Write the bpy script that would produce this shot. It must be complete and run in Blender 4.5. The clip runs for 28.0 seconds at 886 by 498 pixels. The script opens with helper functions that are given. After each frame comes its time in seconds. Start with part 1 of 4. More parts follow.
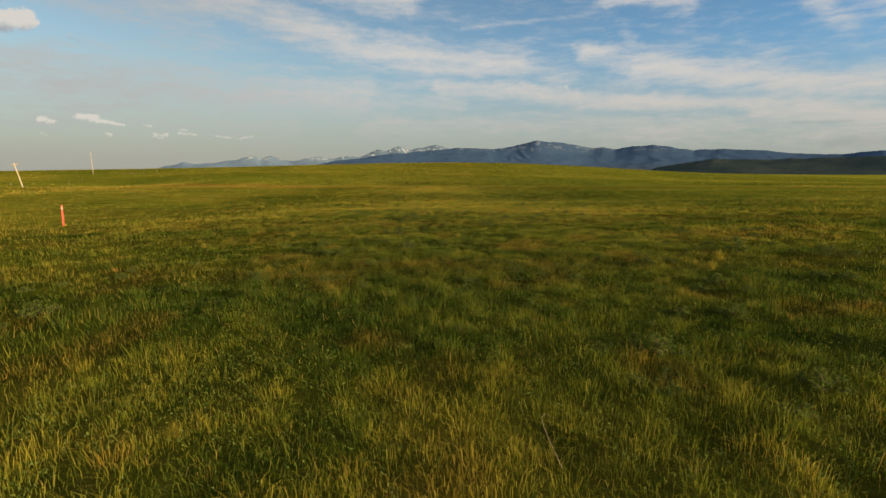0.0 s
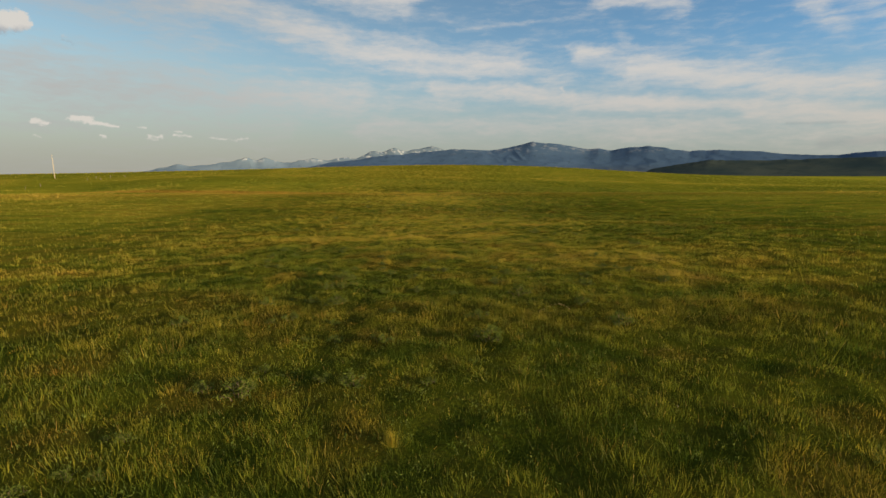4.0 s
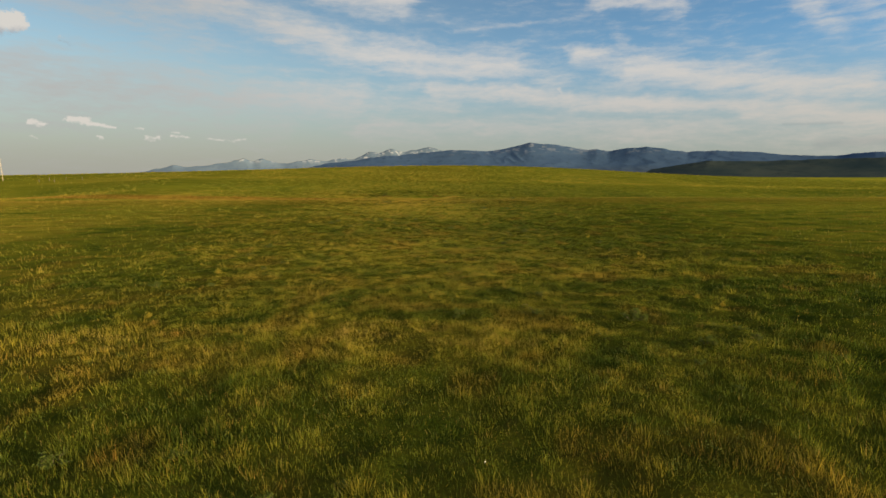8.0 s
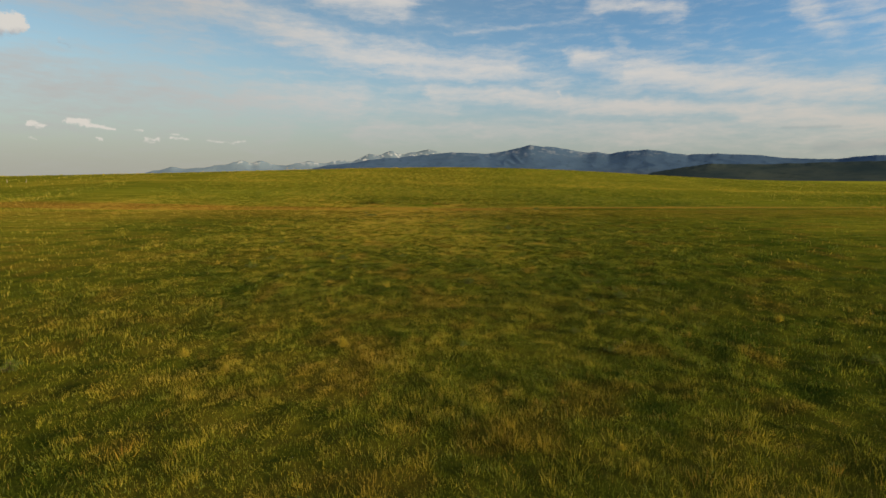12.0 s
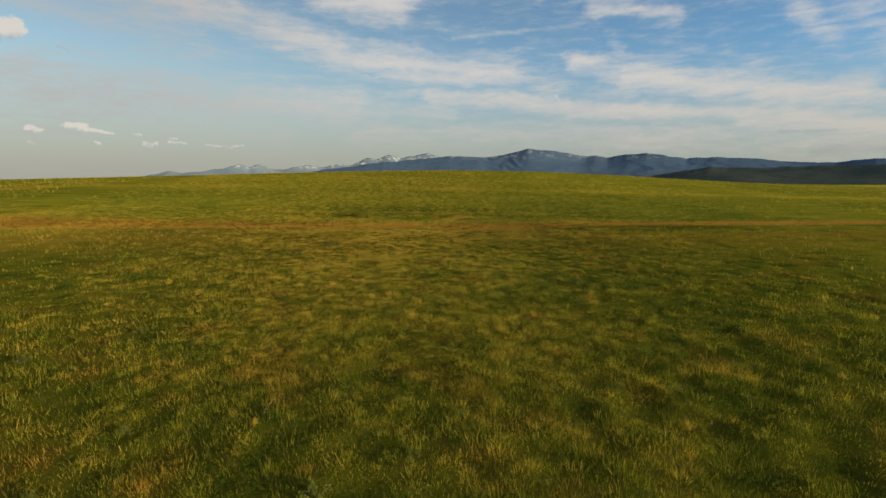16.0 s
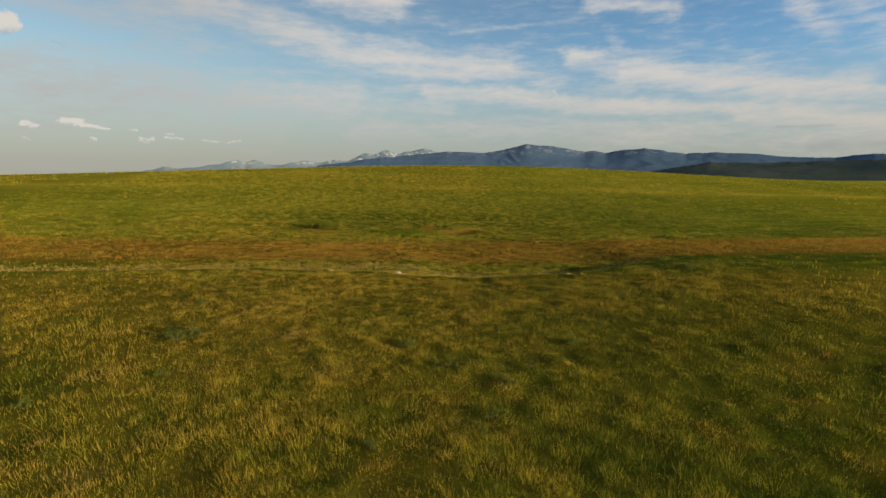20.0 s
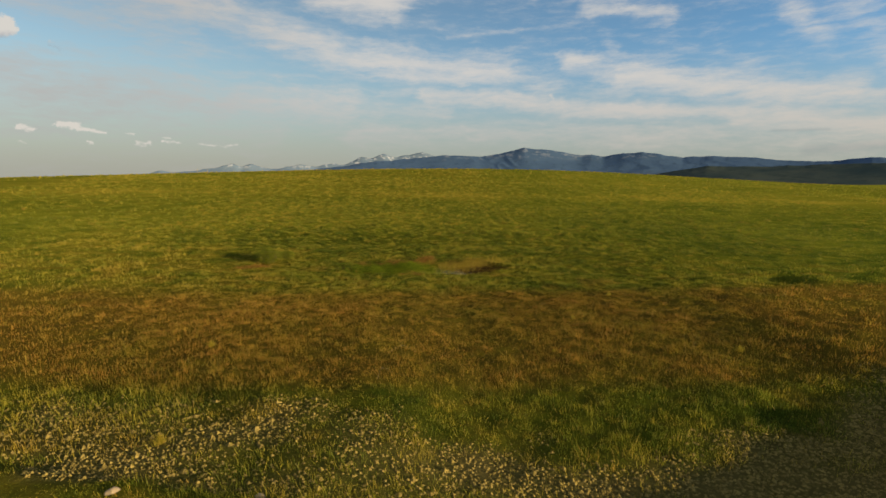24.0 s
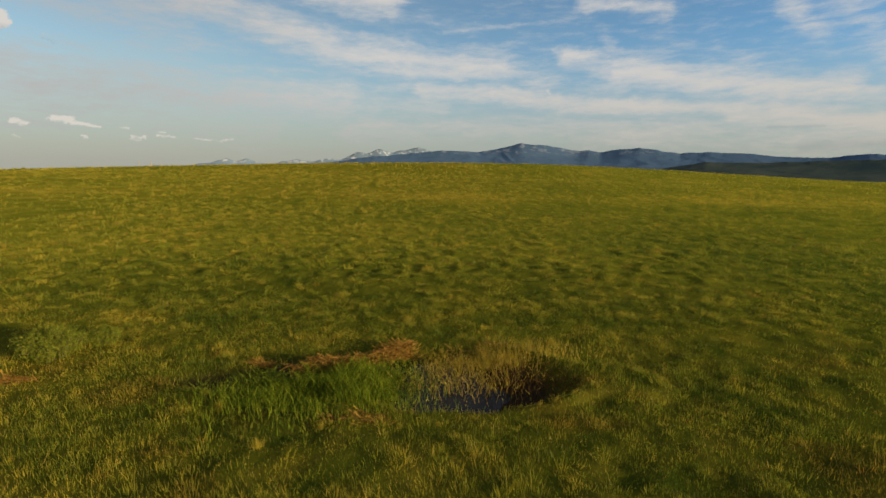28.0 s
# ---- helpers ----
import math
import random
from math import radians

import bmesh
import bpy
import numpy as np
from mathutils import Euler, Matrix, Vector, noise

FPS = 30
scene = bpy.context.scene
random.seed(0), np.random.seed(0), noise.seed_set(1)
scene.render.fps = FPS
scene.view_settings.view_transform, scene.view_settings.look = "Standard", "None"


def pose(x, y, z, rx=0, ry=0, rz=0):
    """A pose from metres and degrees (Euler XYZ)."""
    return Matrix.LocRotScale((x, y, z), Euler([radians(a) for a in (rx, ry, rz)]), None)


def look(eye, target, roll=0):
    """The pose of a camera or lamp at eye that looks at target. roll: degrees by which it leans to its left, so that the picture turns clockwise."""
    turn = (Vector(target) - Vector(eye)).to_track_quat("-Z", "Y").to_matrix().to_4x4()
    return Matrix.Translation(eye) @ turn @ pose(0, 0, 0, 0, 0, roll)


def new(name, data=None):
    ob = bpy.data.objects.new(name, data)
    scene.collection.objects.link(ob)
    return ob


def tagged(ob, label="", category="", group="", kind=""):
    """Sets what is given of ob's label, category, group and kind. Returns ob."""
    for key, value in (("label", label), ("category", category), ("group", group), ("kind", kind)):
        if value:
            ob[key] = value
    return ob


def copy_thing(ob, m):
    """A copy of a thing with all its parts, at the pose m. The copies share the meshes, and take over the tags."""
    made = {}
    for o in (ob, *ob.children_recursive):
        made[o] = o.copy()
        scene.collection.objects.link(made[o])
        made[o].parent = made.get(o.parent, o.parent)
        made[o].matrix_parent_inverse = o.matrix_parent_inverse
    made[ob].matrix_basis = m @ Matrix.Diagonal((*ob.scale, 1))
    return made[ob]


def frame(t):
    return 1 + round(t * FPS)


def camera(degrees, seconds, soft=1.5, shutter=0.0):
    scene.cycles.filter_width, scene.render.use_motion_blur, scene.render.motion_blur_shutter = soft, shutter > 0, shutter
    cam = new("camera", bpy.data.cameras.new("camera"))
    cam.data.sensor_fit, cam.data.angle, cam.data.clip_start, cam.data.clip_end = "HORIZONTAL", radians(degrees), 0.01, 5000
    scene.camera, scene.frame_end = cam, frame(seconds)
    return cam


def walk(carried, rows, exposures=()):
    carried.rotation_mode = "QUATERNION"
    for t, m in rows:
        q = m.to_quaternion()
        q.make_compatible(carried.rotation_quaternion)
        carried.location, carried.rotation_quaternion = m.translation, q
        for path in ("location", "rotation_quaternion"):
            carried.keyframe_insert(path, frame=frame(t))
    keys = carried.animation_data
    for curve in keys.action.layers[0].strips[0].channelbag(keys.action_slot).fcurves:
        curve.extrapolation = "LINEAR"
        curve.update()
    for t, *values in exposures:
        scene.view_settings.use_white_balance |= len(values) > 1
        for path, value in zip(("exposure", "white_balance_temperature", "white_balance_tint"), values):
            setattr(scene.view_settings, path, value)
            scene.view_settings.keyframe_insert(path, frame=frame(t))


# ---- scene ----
cam = camera(80.7, 28.0, soft=1.6)
# seconds, place, turn (pitch from straight down, roll, yaw)
PATH = [
    (0.0, 0.00, 0.00, 3.30, 81.70, -0.08, -0.29),
    (0.5, 0.12, 1.07, 3.32, 81.76, -0.05, -0.44),
    (1.0, 0.25, 2.19, 3.35, 81.67, 0.03, -0.54),
    (1.5, 0.38, 3.49, 3.42, 81.63, 0.08, -0.62),
    (2.0, 0.54, 4.98, 3.52, 81.50, 0.10, -0.65),
    (2.5, 0.69, 6.68, 3.65, 81.77, 0.06, -0.69),
    (3.0, 0.81, 8.45, 3.76, 81.77, 0.04, -0.69),
    (3.5, 0.93, 10.32, 3.86, 81.82, 0.03, -0.72),
    (5.5, 1.38, 18.06, 4.06, 81.88, 0.04, -0.78),
    (6.0, 1.47, 20.03, 4.10, 81.92, 0.05, -0.81),
    (6.5, 1.54, 22.04, 4.13, 81.98, 0.06, -0.86),
    (7.0, 1.61, 24.05, 4.15, 82.03, 0.07, -0.89),
    (7.5, 1.66, 26.07, 4.15, 81.95, 0.08, -0.96),
    (8.0, 1.67, 28.14, 4.14, 81.94, 0.05, -0.98),
    (8.5, 1.66, 30.27, 4.13, 81.95, -0.01, -1.00),
    (9.0, 1.65, 32.45, 4.12, 81.95, -0.07, -1.00),
    (9.5, 1.62, 34.68, 4.14, 81.95, -0.11, -0.99),
    (10.0, 1.59, 37.01, 4.20, 81.97, -0.14, -0.97),
    (10.5, 1.58, 39.39, 4.25, 82.03, -0.16, -0.98),
    (11.0, 1.58, 41.74, 4.28, 82.09, -0.15, -1.02),
    (11.5, 1.59, 44.07, 4.29, 82.17, -0.11, -1.03),
    (12.0, 1.58, 46.37, 4.28, 82.20, -0.08, -1.05),
    (12.5, 1.56, 48.72, 4.28, 82.28, -0.06, -1.06),
    (14.5, 1.53, 58.18, 4.31, 82.46, -0.05, -1.05),
    (15.0, 1.54, 60.58, 4.33, 82.48, -0.05, -1.09),
    (15.5, 1.57, 62.99, 4.36, 82.61, -0.03, -1.16),
    (16.0, 1.62, 65.41, 4.41, 82.61, -0.02, -1.23),
    (16.5, 1.68, 67.81, 4.46, 82.51, -0.01, -1.33),
    (17.0, 1.74, 70.17, 4.52, 82.43, -0.00, -1.38),
    (17.5, 1.82, 72.50, 4.56, 82.43, -0.00, -1.41),
    (18.0, 1.90, 74.75, 4.59, 82.37, -0.01, -1.45),
    (18.5, 1.98, 76.94, 4.61, 82.28, -0.02, -1.49),
    (19.0, 2.01, 79.08, 4.63, 82.27, 0.00, -1.49),
    (19.5, 2.02, 81.14, 4.66, 82.12, 0.01, -1.52),
    (20.0, 2.03, 83.17, 4.70, 82.13, 0.02, -1.48),
    (20.5, 2.05, 85.19, 4.74, 82.06, 0.01, -1.49),
    (21.0, 2.06, 87.19, 4.77, 82.02, -0.02, -1.55),
    (21.5, 2.05, 89.16, 4.78, 82.04, -0.06, -1.54),
    (22.0, 2.04, 91.10, 4.79, 82.10, -0.08, -1.56),
    (22.5, 2.03, 93.05, 4.79, 82.15, -0.08, -1.62),
    (24.5, 2.04, 101.16, 4.86, 82.59, 0.07, -1.85),
    (25.0, 2.09, 103.24, 4.87, 82.53, 0.06, -1.94),
    (25.5, 2.16, 105.36, 4.88, 82.49, 0.04, -2.00),
    (26.0, 2.25, 107.51, 4.89, 82.39, -0.01, -2.04),
    (26.5, 2.36, 109.67, 4.91, 82.29, -0.03, -2.09),
    (27.0, 2.48, 111.83, 4.92, 82.18, -0.06, -2.12),
    (27.5, 2.59, 113.99, 4.94, 82.07, -0.08, -2.15),
    (28.0, 2.70, 116.17, 4.95, 82.04, -0.13, -2.16),
]
walk(cam, [(t, pose(*row)) for t, *row in PATH], exposures=[(0, 1.08), (28, 1.08)])

# ---- daylight: a low evening sun from the side, blue sky with cirrus ----
SUN_AZ, SUN_EL = 121.0, 9.0      # degrees clockwise from +y, degrees up
sun_from = Vector((math.sin(radians(SUN_AZ)) * math.cos(radians(SUN_EL)),
                   math.cos(radians(SUN_AZ)) * math.cos(radians(SUN_EL)), math.sin(radians(SUN_EL))))
sun_data = bpy.data.lights.new("sun", "SUN")
sun_data.energy, sun_data.angle, sun_data.color = 5.5, radians(0.6), (1.0, 0.74, 0.39)
sun = new("sun", sun_data)
sun.matrix_world = look(sun_from * 50, (0, 0, 0))


class Net:
    """A small helper to wire shader nodes."""

    def __init__(self, tree):
        self.tree = tree

    def node(self, kind, inputs=None, **settings):
        n = self.tree.nodes.new(kind)
        for key, value in settings.items():
            setattr(n, key, value)
        for key, value in (inputs or {}).items():
            if hasattr(value, "is_linked"):
                self.tree.links.new(value, n.inputs[key])
            else:
                n.inputs[key].default_value = value
        return n

    def math(self, op, a, b=0.0, c=0.0, clamp=False):
        return self.node("ShaderNodeMath", {0: a, 1: b, 2: c}, operation=op, use_clamp=clamp).outputs[0]

    def noise(self, vec, scale, detail=3.0, rough=0.5, distort=0.0):
        n = self.node("ShaderNodeTexNoise", {"Vector": vec, "Scale": scale, "Detail": detail, "Roughness": rough, "Distortion": distort})
        return n.outputs["Fac"]

    def mix(self, fac, a, b):
        n = self.node("ShaderNodeMix", data_type="RGBA")
        for sock, value in ((n.inputs[0], fac), (n.inputs[6], a), (n.inputs[7], b)):
            if hasattr(value, "is_linked"):
                self.tree.links.new(value, sock)
            else:
                sock.default_value = (*value, 1.0) if isinstance(value, tuple) and len(value) == 3 else value
        return n.outputs[2]

    def ramp(self, fac, lo, hi, out_lo=0.0, out_hi=1.0):
        n = self.node("ShaderNodeMapRange", {0: fac, 1: lo, 2: hi, 3: out_lo, 4: out_hi}, interpolation_type="SMOOTHSTEP")
        return n.outputs[0]


world = bpy.data.worlds.new("sky")
scene.world = world
world.use_nodes = True
wn = Net(world.node_tree)
world.node_tree.nodes.clear()
sky = wn.node("ShaderNodeTexSky", sky_type="NISHITA", sun_disc=False, sun_elevation=radians(SUN_EL),
              sun_rotation=radians(SUN_AZ), altitude=1500.0, air_density=1.0, dust_density=0.6, ozone_density=1.2)
direction = wn.node("ShaderNodeTexCoord").outputs["Generated"]
sep = wn.node("ShaderNodeSeparateXYZ", {0: direction})
az = wn.math("MULTIPLY", wn.math("ARCTAN2", sep.outputs[0], sep.outputs[1]), 57.2958)
el = wn.math("MULTIPLY", wn.math("ARCSINE", sep.outputs[2]), 57.2958)
plane = wn.node("ShaderNodeCombineXYZ", {0: az, 1: el, 2: 0.0}).outputs[0]
def stretched(vec, turn, sx, sy):
    return wn.node("ShaderNodeMapping", {"Vector": vec, "Rotation": (0, 0, radians(turn)), "Scale": (sx, sy, 1.0)}).outputs[0]


# wisps: warped and stretched along the wind
warp = wn.node("ShaderNodeTexNoise", {"Vector": plane, "Scale": 0.16, "Detail": 4.0, "Roughness": 0.6})
warp_off = wn.node("ShaderNodeVectorMath", {0: warp.outputs["Color"], 1: (0.5, 0.5, 0.5)}, operation="SUBTRACT").outputs[0]
warp_off = wn.node("ShaderNodeVectorMath", {0: warp_off, 1: (4.2, 1.7, 0.0)}, operation="MULTIPLY").outputs[0]
warped = wn.node("ShaderNodeVectorMath", {0: plane, 1: warp_off}, operation="ADD").outputs[0]
flutter = wn.node("ShaderNodeTexNoise", {"Vector": stretched(plane, 10.0, 0.5, 1.0), "Scale": 0.9, "Detail": 4.0, "Roughness": 0.6}).outputs["Color"]
flutter = wn.node("ShaderNodeVectorMath", {0: flutter, 1: (0.5, 0.5, 0.5)}, operation="SUBTRACT").outputs[0]
flutter = wn.node("ShaderNodeVectorMath", {0: flutter, 1: (1.9, 0.8, 0.0)}, operation="MULTIPLY").outputs[0]
warped = wn.node("ShaderNodeVectorMath", {0: warped, 1: flutter}, operation="ADD").outputs[0]
nudge = wn.node("ShaderNodeVectorMath", {0: warp_off, 1: (0.3, 0.3, 0.0)}, operation="MULTIPLY").outputs[0]
nudged = wn.node("ShaderNodeVectorMath", {0: plane, 1: nudge}, operation="ADD").outputs[0]


fibre = wn.noise(stretched(warped, 14.0, 0.10, 0.75), 1.0, 7.0, 0.62)
fibre_fine = wn.noise(stretched(nudged, 16.0, 0.42, 1.7), 1.0, 7.0, 0.66)
broad = wn.noise(stretched(plane, 6.0, 0.045, 0.22), 1.0, 4.0, 0.55)


def streak(a0, e0, a1, e1, half, weight, vec=None):
    """A soft length of cloud between two points of azimuth and elevation, in degrees."""
    length, turn = math.hypot(a1 - a0, e1 - e0), math.atan2(e1 - e0, a1 - a0)
    m = wn.node("ShaderNodeMapping", {"Vector": warped if vec is None else vec, "Location": (a0, e0, 0), "Rotation": (0, 0, turn),
                                      "Scale": (half, half, 1.0)}, vector_type="TEXTURE").outputs[0]
    axes = wn.node("ShaderNodeSeparateXYZ", {0: m}).outputs
    over = wn.math("SUBTRACT", axes[0], wn.math("MINIMUM", wn.math("MAXIMUM", axes[0], 0.0), length / half))
    away = wn.math("SQRT", wn.math("ADD", wn.math("MULTIPLY", over, over), wn.math("MULTIPLY", axes[1], axes[1])))
    return wn.ramp(away, 1.0, 0.0, 0.0, weight)


bands = [
    streak(-44.0, 17.0, -24.0, 14.2, 5.50, 0.62), streak(-30.5, 17.32, -23.3, 16.23, 2.81, 1.00), streak(-23.3, 16.23, -16.2, 14.99, 3.12, 1.00), streak(-16.2, 14.99, -9.6, 12.88, 3.25, 1.10), streak(-9.6, 12.88, -1.4, 11.45, 3.12, 1.10),
    streak(-1.4, 11.45, 8.2, 11.27, 3.25, 1.00), streak(8.2, 11.15, 14.0, 9.87, 2.81, 0.70), streak(-11.7, 18.70, -3.7, 17.48, 3.44, 1.10), streak(-9.6, 14.47, -1.4, 13.10, 1.25, 0.70),
    streak(-1.4, 13.10, 7.0, 11.18, 1.25, 0.60), streak(-42.2, 7.79, -36.0, 8.08, 5.31, 0.85), streak(-36.0, 8.08, -24.3, 7.80, 5.00, 0.90), streak(-24.3, 7.80, -8.6, 7.60, 3.62, 0.95),
    streak(-8.6, 7.37, 2.2, 6.95, 2.50, 0.70), streak(-42.5, 4.61, -15.5, 5.14, 3.12, 0.55), streak(-35.0, 11.17, -26.5, 11.25, 1.12, 0.50), streak(-26.5, 11.25, -14.3, 9.97, 1.00, 0.45),
    streak(-5.0, 8.81, 2.2, 10.00, 1.38, 0.50), streak(-33.2, 14.18, -27.3, 13.53, 1.88, 0.35), streak(15.1, 11.89, 20.1, 10.65, 2.12, 1.00), streak(20.1, 10.54, 27.8, 9.06, 3.00, 1.15),
    streak(27.8, 9.06, 34.2, 8.03, 3.38, 1.15), streak(34.2, 8.03, 39.3, 7.63, 2.75, 1.00), streak(39.4, 7.31, 43.3, 6.04, 2.50, 0.70), streak(18.9, 13.34, 20.2, 11.27, 1.38, 0.60),
    streak(13.9, 12.69, 17.3, 11.55, 0.88, 0.60), streak(16.9, 8.92, 24.8, 8.76, 1.62, 0.60), streak(-0.2, 9.09, 7.0, 8.59, 2.00, 1.05), streak(7.0, 8.47, 14.6, 7.50, 1.88, 1.15),
    streak(14.1, 7.52, 13.6, 8.66, 0.75, 0.90), streak(14.7, 7.16, 23.9, 6.80, 1.75, 1.15), streak(23.9, 6.69, 31.2, 6.28, 1.62, 1.05), streak(31.2, 5.98, 43.5, 4.42, 3.12, 1.00),
    streak(-7.5, 4.96, 14.2, 5.01, 2.50, 0.70), streak(14.2, 5.01, 43.6, 3.18, 2.75, 0.75), streak(16.6, 16.86, 19.8, 17.07, 2.12, 0.75), streak(19.3, 16.63, 23.7, 15.51, 1.88, 0.85),
    streak(34.0, 15.41, 35.4, 13.88, 2.25, 0.75), streak(35.4, 13.88, 37.0, 12.52, 2.12, 0.70), streak(38.6, 14.19, 41.6, 10.32, 3.25, 0.60), streak(6.3, 17.38, 11.5, 17.78, 1.38, 0.40),
    streak(28.5, 12.08, 34.0, 9.86, 1.12, 0.45), streak(18.3, 14.41, 29.5, 11.64, 0.88, 0.35), streak(2.2, 14.62, 10.1, 15.24, 0.50, 0.50, nudged), streak(10.1, 15.24, 17.2, 15.46, 0.38, 0.32, nudged),
]
cover = bands[0]
for b in bands[1:]:
    cover = wn.math("SMOOTH_MAX", cover, b, 0.25)
texture = wn.math("ADD", wn.math("MULTIPLY", fibre, 0.80), wn.math("MULTIPLY", fibre_fine, 0.62))
wisps = wn.ramp(wn.math("ADD", wn.math("MULTIPLY", cover, 0.90), wn.math("MULTIPLY", wn.math("SUBTRACT", texture, 0.71), 1.75)), 0.02, 1.30)
high = wn.math("MULTIPLY", wn.ramp(broad, 0.30, 0.65, 0.25, 1.0), wn.ramp(el, 17.0, 26.0, 0.0, 0.85))
wisps = wn.math("ADD", wisps, high, clamp=True)
# a few small fair-weather clouds low over the plain
puff_warp = wn.node("ShaderNodeTexNoise", {"Vector": plane, "Scale": 1.1, "Detail": 5.0, "Roughness": 0.65})
puff_off = wn.node("ShaderNodeVectorMath", {0: puff_warp.outputs["Color"], 1: (0.5, 0.5, 0.5)}, operation="SUBTRACT").outputs[0]
puff_off = wn.node("ShaderNodeVectorMath", {0: puff_off, 1: (1.9, 0.8, 0.0)}, operation="MULTIPLY").outputs[0]
puffed = wn.node("ShaderNodeVectorMath", {0: plane, 1: puff_off}, operation="ADD").outputs[0]
puffs = [
    streak(-39.9, 11.75, -36.9, 12.45, 1.35, 1.60, puffed), streak(-36.7, 4.52, -35.8, 4.38, 0.44, 1.00, puffed), streak(-34.1, 4.96, -32.9, 4.84, 0.56, 1.20, puffed), streak(-32.7, 4.61, -30.6, 4.32, 0.34, 1.00, puffed),
    streak(-32.0, 3.45, -31.7, 3.31, 0.31, 0.70, puffed), streak(-36.8, 3.34, -36.4, 3.22, 0.25, 0.60, puffed), streak(-28.2, 3.49, -27.0, 3.48, 0.38, 0.70, puffed), streak(-26.1, 3.72, -24.6, 3.66, 0.31, 0.65, puffed),
    streak(-25.9, 4.10, -25.2, 4.07, 0.25, 0.70, puffed), streak(-28.8, 4.35, -28.4, 4.26, 0.25, 0.65, puffed), streak(-22.8, 3.50, -19.4, 3.47, 0.25, 0.60, puffed), streak(-34.0, 11.50, -33.4, 11.12, 0.69, 0.50, puffed),
]
heap = puffs[0]
for b in puffs[1:]:
    heap = wn.math("MAXIMUM", heap, b)
heap = wn.ramp(wn.math("ADD", heap, wn.math("MULTIPLY", wn.math("SUBTRACT", wn.noise(stretched(plane, 8.0, 1.0, 1.9), 1.5, 5.0, 0.7), 0.5), 1.7)), 0.25, 1.0)
SKY_GAIN = 0.116
haze = wn.ramp(wn.math("ABSOLUTE", el), 14.0, 0.0, 0.0, 0.94)
warmth = wn.ramp(az, -30.0, 50.0)
tint = wn.mix(warmth, (SKY_GAIN * 0.84, SKY_GAIN * 0.83, SKY_GAIN * 0.76), (SKY_GAIN * 0.66, SKY_GAIN * 0.95, SKY_GAIN * 1.15))
base = wn.node("ShaderNodeVectorMath", {0: sky.outputs[0], 1: tint}, operation="MULTIPLY").outputs[0]
air = wn.mix(haze, base, wn.mix(warmth, (0.228, 0.232, 0.212), (0.240, 0.245, 0.222)))
wisp_col = wn.mix(warmth, (0.298, 0.296, 0.284), (0.385, 0.352, 0.305))
wisp_col = wn.mix(wn.ramp(el, 1.0, 12.0), wisp_col, wn.mix(wn.ramp(az, -32.0, -4.0), (0.330, 0.323, 0.312), (0.435, 0.418, 0.396)))
clouded = wn.mix(wn.math("MULTIPLY", wisps, 0.95), air, wisp_col)
under = wn.ramp(wn.math("ADD", el, wn.math("MULTIPLY", puff_warp.outputs["Fac"], 1.2)), 11.9, 12.7)
heap_col = wn.mix(wn.math("MAXIMUM", under, wn.ramp(el, 9.0, 6.0)), (0.24, 0.25, 0.27), (0.48, 0.445, 0.40))
clouded = wn.mix(wn.math("MULTIPLY", heap, 0.9), clouded, heap_col)
streaks = wn.math("MAXIMUM", streak(36.2, 2.65, 43.6, 2.92, 0.75, 0.55, nudged), streak(33.6, 4.54, 37.7, 4.42, 0.22, 0.40, nudged))
clouded = wn.mix(wn.math("MULTIPLY", streaks, 0.55), clouded, (0.19, 0.205, 0.205))
back = wn.node("ShaderNodeBackground", {"Color": clouded, "Strength": 0.70})
wn.node("ShaderNodeOutputWorld", {"Surface": back.outputs[0]})


# ---- materials ----
def material(name):
    m = bpy.data.materials.new(name)
    m.use_nodes = True
    m.node_tree.nodes.clear()
    return m, Net(m.node_tree)


def finish(net, shader):
    net.node("ShaderNodeOutputMaterial", {"Surface": shader})


def principled(net, color, rough, bump=None, strength=0.3, distance=0.02, **more):
    inputs = {"Base Color": color, "Roughness": rough, **more}
    if bump is not None:
        inputs["Normal"] = net.node("ShaderNodeBump", {"Height": bump, "Strength": strength, "Distance": distance}).outputs[0]
    return net.node("ShaderNodeBsdfPrincipled", inputs).outputs[0]


GREEN_DEEP, GREEN, OLIVE = (0.060, 0.094, 0.010), (0.176, 0.188, 0.018), (0.330, 0.270, 0.030)
STRAW, RUST = (0.36, 0.265, 0.065), (0.31, 0.150, 0.028)


def meadow_color(net, fine):
    """Colour of the sward: its tone runs from deep green to straw, its rust from none to red-brown seed heads."""
    tone = net.node("ShaderNodeAttribute", attribute_name="tone").outputs["Fac"]
    rust = net.node("ShaderNodeAttribute", attribute_name="rust").outputs["Fac"]
    tone = net.math("ADD", tone, net.math("MULTIPLY", net.math("SUBTRACT", fine, 0.5), 0.30), clamp=True)
    c = net.mix(net.ramp(tone, 0.0, 0.35), GREEN_DEEP, GREEN)
    c = net.mix(net.ramp(tone, 0.30, 0.65), c, OLIVE)
    c = net.mix(net.ramp(tone, 0.65, 1.0), c, STRAW)
    return net.mix(net.math("MULTIPLY", rust, 0.85), c, RUST)


